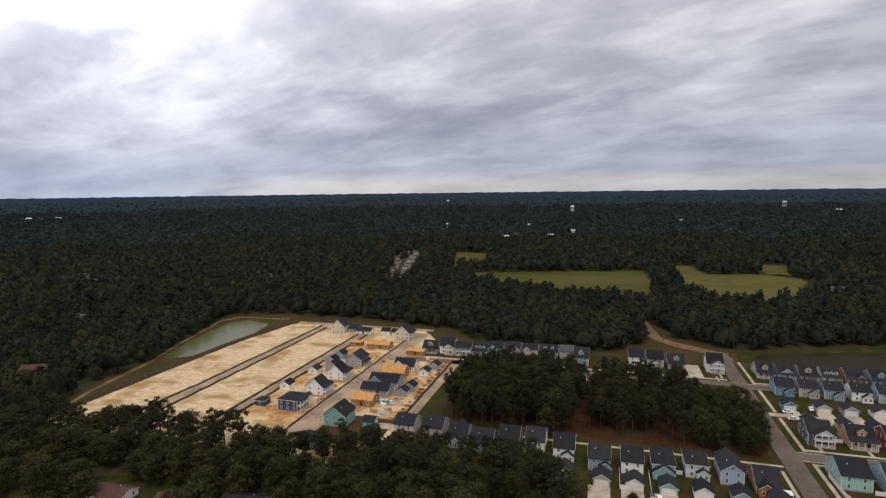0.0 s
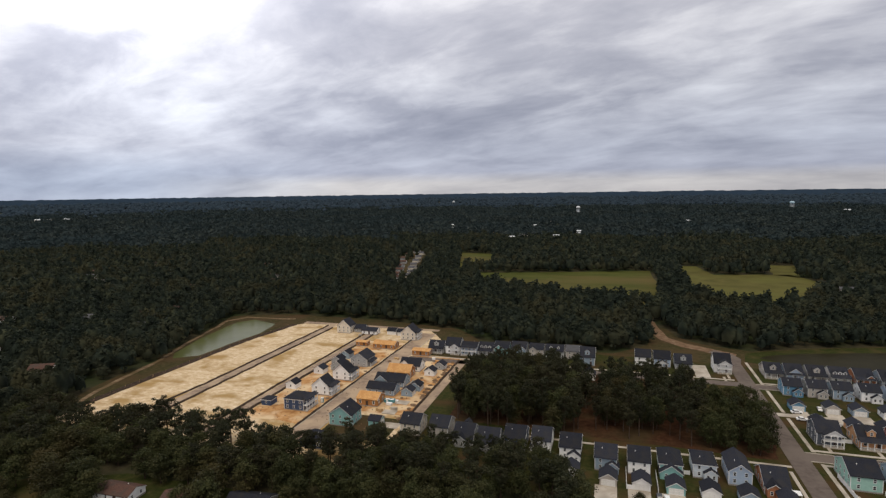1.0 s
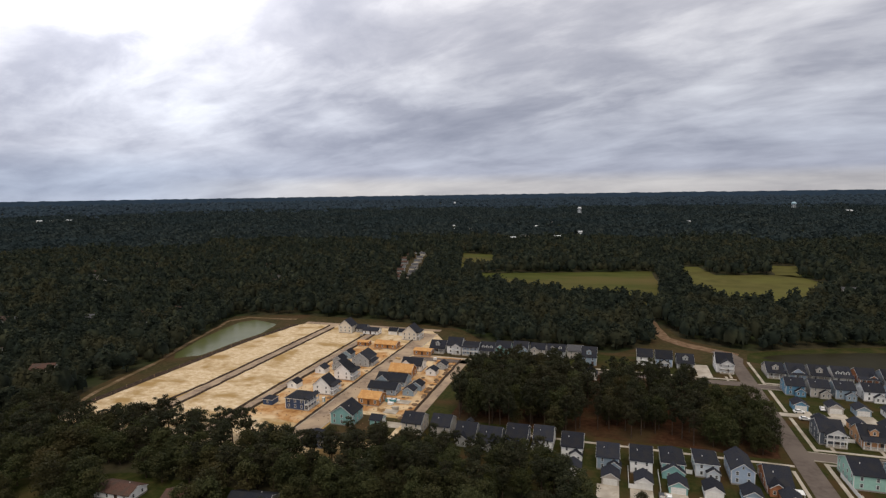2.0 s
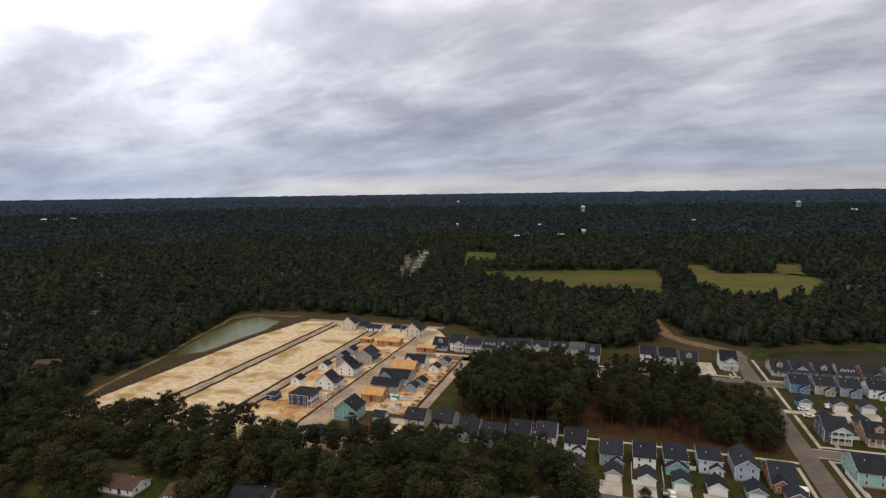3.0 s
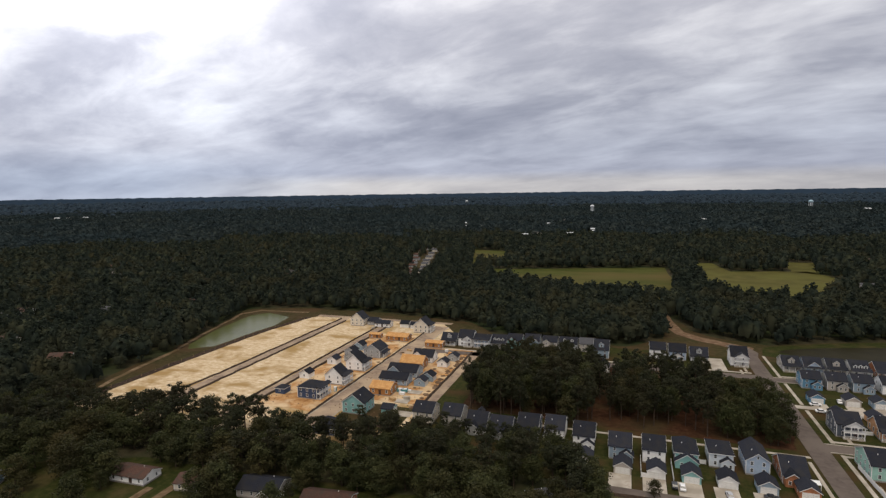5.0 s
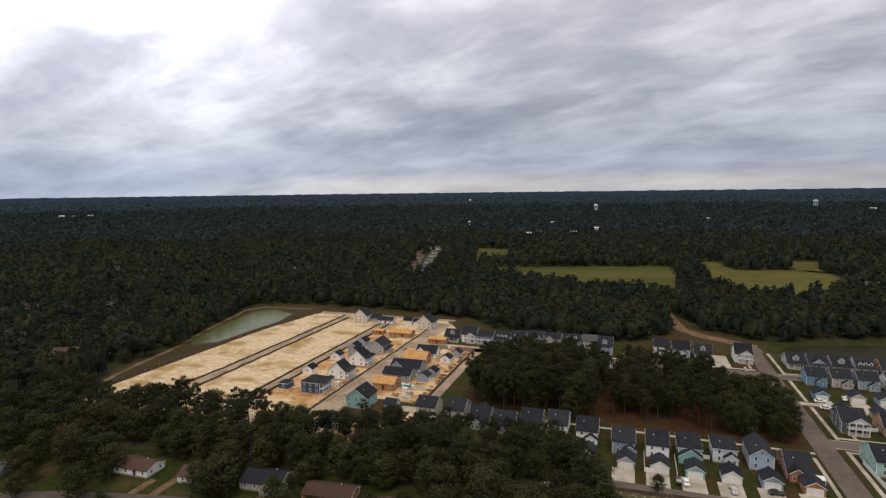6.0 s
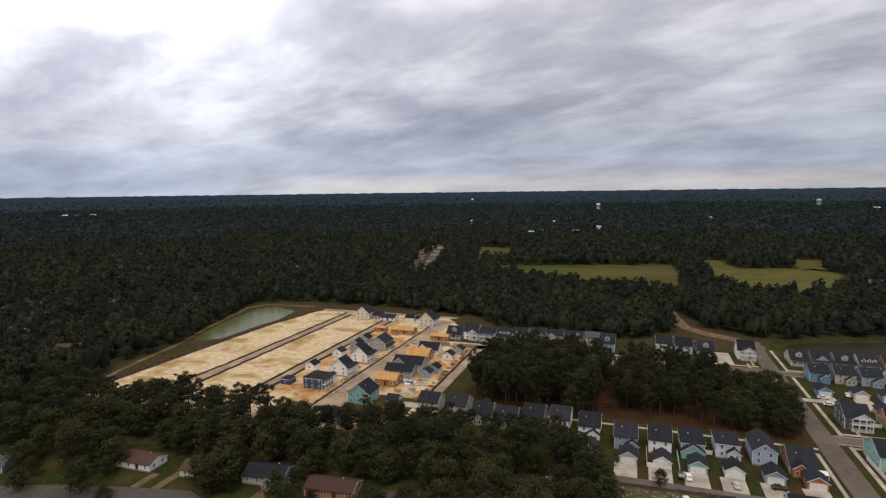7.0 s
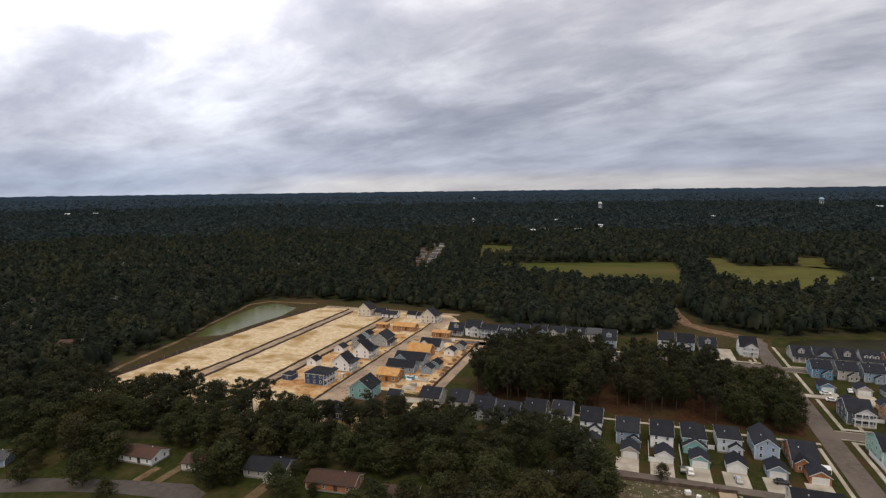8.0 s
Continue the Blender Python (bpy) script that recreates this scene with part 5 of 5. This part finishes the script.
def trunk_mesh(seed, kind):
    r = random.Random(seed)
    bm = bmesh.new()

    def limb(p, q, ra, rb, seg=6):
        p, q = Vector(p), Vector(q)
        m = Matrix.Translation((p + q) / 2) @ (q - p).to_track_quat("Z", "Y").to_matrix().to_4x4()
        bmesh.ops.create_cone(bm, cap_ends=False, segments=seg, radius1=ra, radius2=rb, depth=(q - p).length, matrix=m)

    top = 14.0 if kind == "pine" else 9.0
    bend = r.uniform(-0.4, 0.4)
    limb((0, 0, -0.2), (bend * 0.4, 0, top * 0.45), 0.30, 0.23, 8)
    limb((bend * 0.4, 0, top * 0.45), (bend, bend * 0.5, top), 0.23, 0.06, 7)
    for i in range(8):
        z = top * (0.45 + 0.5 * i / 8) if kind == "pine" else top * (0.35 + 0.55 * i / 8)
        a = i * 2.4 + r.uniform(-0.4, 0.4)
        ln = (2.6 if kind == "pine" else 3.4) * (1 - 0.5 * i / 8)
        limb((bend * z / top, 0, z), (bend + ln * math.cos(a), ln * math.sin(a), z + ln * (0.3 if kind == "pine" else 0.7)), 0.09, 0.03, 4)
    return finish("trunk", bm, "bark")


PROTO = []
for i in range(11):
    kind = "pine" if i % 2 == 0 else "broad"
    v, t = crown(100 + i, kind, 2550 if kind == "broad" else 1700, 0.35 if kind == "broad" else 0.31)
    PROTO.append((kind, trunk_mesh(i, kind), mesh_from_arrays("crown", v, t, "leaf_pine" if kind == "pine" else "leaf_broad")))
LABELS = {"pine": "tall dark pine with bare trunk and clumped crown", "broad": "broad-crowned deciduous tree with dull green leaves"}


def tree(x, y, s, i, wide=1.0, rz=0.0):
    kind, tm, cm = PROTO[i % len(PROTO)]
    th = new("pine_tree" if kind == "pine" else "tree")
    th.matrix_basis = pose(x, y, 0, 0, 0, rz) @ Matrix.Diagonal((s * wide, s * wide, s, 1))
    tagged(th, LABELS[kind], "tree", "trees of the wood")
    part("trunk", tm, None, th)
    part("crown", cm, None, th)


def scatter(x0, y0, x1, y1, step, seed):
    r = np.random.default_rng(seed)
    gx, gy = np.meshgrid(np.arange(x0, x1, step), np.arange(y0, y1, step))
    gx = gx + (np.arange(gx.shape[0]) % 2)[:, None] * step / 2
    p = np.stack([gx.ravel(), gy.ravel()], 1)
    return p + r.uniform(-0.38, 0.38, p.shape) * step


BUILT = [(o.matrix_basis.translation.x, o.matrix_basis.translation.y) for o in scene.collection.objects
         if o.parent is None and o.name.split(".")[0] in ("house", "garage", "hall")]
BUILT = np.array(BUILT)


def clear_of(p, dist):
    return np.array([((BUILT - q) ** 2).sum(1).min() > dist * dist for q in p])


r_ = np.random.default_rng(77)
# the wood between the house rows
pts = scatter(-82, 216, 66, 312, 6.0, 3)
keep = inside([(-68, 226), (-60, 222), (-22, 221), (-14, 228), (0, 229), (40, 226), (59, 221), (62, 248), (59, 276), (42, 293), (10, 299), (-12, 290), (-40, 300), (-60, 296), (-70, 280)], pts[:, 0], pts[:, 1]) & clear_of(pts, 8.5)
gap = (np.abs(pts[:, 0] + 9) < 2.2) & (pts[:, 1] > 226) & (pts[:, 1] < 300)
for q in pts[keep & ~gap]:
    back = min(1.0, max(0.0, (q[1] - 232) / 60))
    s = r_.triangular(0.8, 1.1, 1.4) * (1.02 - 0.10 * back) * (0.88 if q[0] > -8 else 1.0)
    kind = int(r_.choice([0, 2, 4, 6, 8, 10, 1, 3]))
    if q[0] > 36:
        kind, s = int(r_.choice([1, 3, 5, 7, 9, 4])), s * 0.85
    tree(q[0], q[1], s, kind, r_.uniform(0.72, 1.0), r_.uniform(0, 360))
# belt of pines before the sand lots
BELT = [(-262, 150), (-262, 192), (-245, 184), (-215, 178), (-170, 182), (-130, 182), (-112, 180), (-100, 196), (-60, 200), (-24, 199), (-14, 187), (-10.5, 168), (-8, 150), (-6, 134), (-40, 126), (-46, 152), (-125, 152),
        (-170, 154), (-215, 134), (-232, 128)]
pts = scatter(-270, 122, 4, 202, 6.3, 4)
keep = inside(BELT, pts[:, 0], pts[:, 1]) & clear_of(pts, 7.5)
for q in pts[keep]:
    far_row = q[1] > 165
    s = r_.uniform(0.85, 1.12) if far_row else r_.uniform(0.7, 1.05)
    if far_row and -195 < q[0] < -100 and r_.random() < 0.06:
        continue
    if -138 < q[0] < -94 and q[1] > 168:
        s *= 0.8
    if q[0] < -205 and q[1] > 158:
        s *= 0.84
    if q[0] > -100:
        s *= 0.92 if q[1] < 184 else 0.66
    k = int(r_.choice([0, 2, 4, 6, 8, 10, 1, 3, 5])) if far_row else int(r_.choice([1, 3, 5, 7, 9, 0, 4]))
    tree(q[0], q[1], s, k, r_.uniform(0.9, 1.2), r_.uniform(0, 360))
# single trees among the ranch houses, by the alley and the east road
for q in ((-172, 133, 0.95, 1), (-179, 129, 1.0, 3), (-186, 134, 1.0, 5), (-162, 117, 0.8, 7), (-147, 113, 0.55, 1), (-166, 132.5, 0.8, 3), (-124, 139, 1.05, 5), (-128, 147, 0.85, 9), (-121, 133, 1.0, 7),
          (-101, 133, 0.7, 1), (-98, 138, 0.5, 0), (-97, 150, 0.7, 5), (-70, 134, 0.6, 0), (-73, 152, 0.8, 7), (-52, 150, 0.9, 1), (-50, 138, 0.9, 3), (-66, 130, 0.8, 5), (-195, 122, 0.8, 9),
          (-188, 120, 0.5, 1), (-215, 132, 0.9, 7), (-130, 133, 0.75, 3), (-40, 150, 0.95, 7), (9.0, 176.5, 0.42, 3), (-9.5, 173, 0.85, 1), (-8.5, 164, 0.95, 5), (-6, 157, 0.85, 9), (-117, 149, 0.9, 1),
          (-90, 134.5, 0.35, 5), (-200, 132, 0.8, 1), (-193, 138, 0.9, 3), (-183, 142, 0.85, 7), (-175, 140, 0.8, 9), (-171, 124, 0.6, 5), (-209, 112, 0.7, 1), (-198, 127, 0.5, 3),
          (-127, 137, 0.7, 1), (-123, 129, 0.75, 7), (-96, 130, 0.6, 3), (-72, 128, 0.7, 9), (-76, 134, 0.35, 1), (-99, 146, 0.6, 9), (-58, 133, 0.85, 7), (-164, 128, 0.5, 3),
          (-118, 132, 0.5, 9), (-182, 112, 0.55, 3), (-82, 152, 0.75, 9), (-152, 148, 0.8, 5), (-160, 149, 0.85, 9), (-142, 150, 0.85, 1), (-105, 153, 0.8, 3)):
    tree(q[0], q[1], q[2], q[3], 1.15, (q[0] * 31) % 360)

# ---------------------------------------------------------------- forest to the horizon
VIEW = math.atan2(-0.33, 0.94)


def lump(seed, level, tall, low=2.4):
    """A closed, lumpy forest crown with an open underside, as triangles on shared corners."""
    bm = bmesh.new()
    bmesh.ops.create_icosphere(bm, subdivisions=level, radius=1.0)
    off = Vector((seed * 3.7, seed * 1.3, 0))
    for v in bm.verts:
        d = v.co.normalized()
        k = 1 + 0.42 * noise.noise(d * 1.7 + off) + 0.34 * noise.noise(d * 3.6 + off) + (0.2 * noise.noise(d * 7.5 + off) if level > 2 else 0)
        r = 4.7 * k * (1.0 - 0.30 * max(0.0, d.z) if tall else 1.0)
        v.co = Vector((d.x * r, d.y * r, 7.2 + d.z * (7.6 if tall else 5.8) * k))
    drop = [f for f in bm.faces if f.calc_center_median().z < low]
    bmesh.ops.delete(bm, geom=drop, context="FACES")
    bm.verts.index_update()
    vs = np.array([v.co[:] for v in bm.verts])
    ts = np.array([[v.index for v in f.verts] for f in bm.faces])
    bm.free()
    return vs, ts


def forest(name, label, r0, r1, step, n, size, core, mat, seed, scale=1.0, hmul=1.0):
    p = scatter(-r1, -20 if r1 > 400 else 60, r1 * 0.95, r1, step, seed)
    d = np.hypot(p[:, 0], p[:, 1])
    # ragged borders between the stands
    d = d * (1 + 0.16 * np.array([noise.noise(Vector((u[0] * 0.008, u[1] * 0.008, 9.0))) for u in p]) * (d > 500) * (d < 3600))
    az = np.arctan2(p[:, 0], p[:, 1]) - VIEW
    ok = (d >= r0) & (d < r1) & (np.abs(az) < radians(45)) & (p[:, 1] > 60)
    p = p[ok]
    for poly in (DEVELOPED, RANCHES, FIELD_WEST, FIELD_EAST, FIELD_SMALL, FIELD_BACK, BELT, TRACK_CLEARING):
        p = p[~inside(poly, p[:, 0], p[:, 1])]
    p = p[~inside([(-95, 176), (10, 176), (10, 240), (-95, 240)], p[:, 0], p[:, 1])]
    p = p[~inside([(-232, 60), (-232, 205), (80, 205), (80, 60)], p[:, 0], p[:, 1])]
    rr = np.random.default_rng(seed)
    inc = (inside(CLEARING, p[:, 0], p[:, 1]) & (rr.random(len(p)) < 0.86)) | inside(TRAIL, p[:, 0], p[:, 1])
    p = p[~inc]
    if r1 < 1200:
        p = p[clear_of(p, 7.5)]
        glade = np.array(SCATTER, float)
        glade *= 1 - 12.0 / np.hypot(glade[:, 0], glade[:, 1])[:, None]
        p = p[np.array([((glade - q) ** 2).sum(1).min() > 110 for q in p])]
    protos = []
    for k in range(6):
        # a closed core inside a loose shell of leaf sprays
        if not core:
            protos.append(crown(500 + seed * 10 + k, "pine" if k in (0, 3) else "broad", n, size))
            continue
        cv, ct = lump(seed * 10 + k, core, k in (0, 3, 4), 4.6 if n else 2.4)
        if n:
            lv, lt = crown(500 + seed * 10 + k, "pine" if k in (0, 3, 4) else "broad", n, size, 0.22)
            lv = lv * (1.1, 1.1, 1.0)
            cv = cv * (0.84, 0.84, 0.92)
            stem = np.array([(0.3, 0, 0), (-0.15, 0.26, 0), (-0.15, -0.26, 0), (0, 0, 10.0)])
            st = np.array([(0, 1, 3), (1, 2, 3), (2, 0, 3)])
            ct = np.concatenate([ct, lt + len(cv), st + len(cv) + len(lv)])
            cv = np.concatenate([cv, lv, stem])
        protos.append((cv, ct))
    which = rr.integers(0, 6, len(p))
    vs, ts, off = [], [], 0
    for k in range(6):
        q = p[which == k]
        if not len(q):
            continue
        a = rr.uniform(0, 6.28, len(q))
        stand = np.array([noise.noise(Vector((u[0] * 0.012, u[1] * 0.012, 3.0))) for u in q])
        s = scale * rr.triangular(0.5, 0.9, 1.35, len(q)) * (1 + 0.22 * stand)
        pv = protos[k][0]
        ca, sa = np.cos(a)[:, None], np.sin(a)[:, None]
        X = (pv[None, :, 0] * ca - pv[None, :, 1] * sa) * s[:, None] + q[:, 0:1]
        Y = (pv[None, :, 0] * sa + pv[None, :, 1] * ca) * s[:, None] + q[:, 1:2]
        Z = pv[None, :, 2] * (s * hmul)[:, None] + rise(np.hypot(q[:, 0:1], q[:, 1:2]))
        v = np.stack([X, Y, Z], 2).reshape(-1, 3)
        vs.append(v)
        ts.append((protos[k][1][None] + (np.arange(len(q)) * len(pv))[:, None, None]).reshape(-1, 3) + off)
        off += len(v)
    me = mesh_from_arrays(name, np.concatenate(vs), np.concatenate(ts), mat)
    if core:
        me.shade_smooth()
    tagged(new(name, me), label, "forest", kind="stuff")
    return len(p)


forest("near_forest", "dense mixed forest of pines and hardwoods", 130, 330, 7.6, 330, 0.75, 3, "leaf_forest", 1)
forest("middle_forest", "dense mixed forest beyond the houses", 330, 640, 8.2, 120, 1.05, 2, "leaf_forest", 2)
forest("wide_forest", "unbroken forest round the hay fields", 640, 1150, 10.3, 26, 1.9, 2, "leaf_forest", 3, 1.08)
forest("far_forest", "far unbroken forest, leaf colour paled and blued for haze", 1150, 2900, 17.5, 12, 2.9, 1, "leaf_far_haze", 4, 1.4, 0.75)
forest("horizon_trees", "forest towards the horizon, haze blue put into its leaf colour", 2900, 4150, 30.0, 0, 0, 1, "leaf_horizon_haze", 5, 2.4, 0.5)


def horizon_canopy():
    rr = np.random.default_rng(9)
    rad = np.arange(4050, 4880, 16.0)
    ang = np.arange(-48, 48.01, 0.42)
    A, R = np.meshgrid(np.radians(ang) + VIEW, rad)
    A = A + rr.uniform(-0.2, 0.2, A.shape) * radians(0.42)
    Z = rise(R) + 10.5 + rr.uniform(-6.0, 3.0, A.shape)
    Z[0] = rise(R[0]) - 1
    verts = np.stack([R * np.sin(A), R * np.cos(A), Z], 2).reshape(-1, 3)
    nr, na = A.shape
    i = np.arange(nr * na).reshape(nr, na)
    a, b, c, d = i[:-1, :-1].ravel(), i[:-1, 1:].ravel(), i[1:, 1:].ravel(), i[1:, :-1].ravel()
    tris = np.concatenate([np.stack([a, c, b], 1), np.stack([a, d, c], 1)])
    tagged(new("horizon_forest", mesh_from_arrays("horizon_forest", verts, tris, "canopy_far_haze")), "forest canopy reaching the horizon, coloured blue for haze", "forest", kind="stuff")


horizon_canopy()
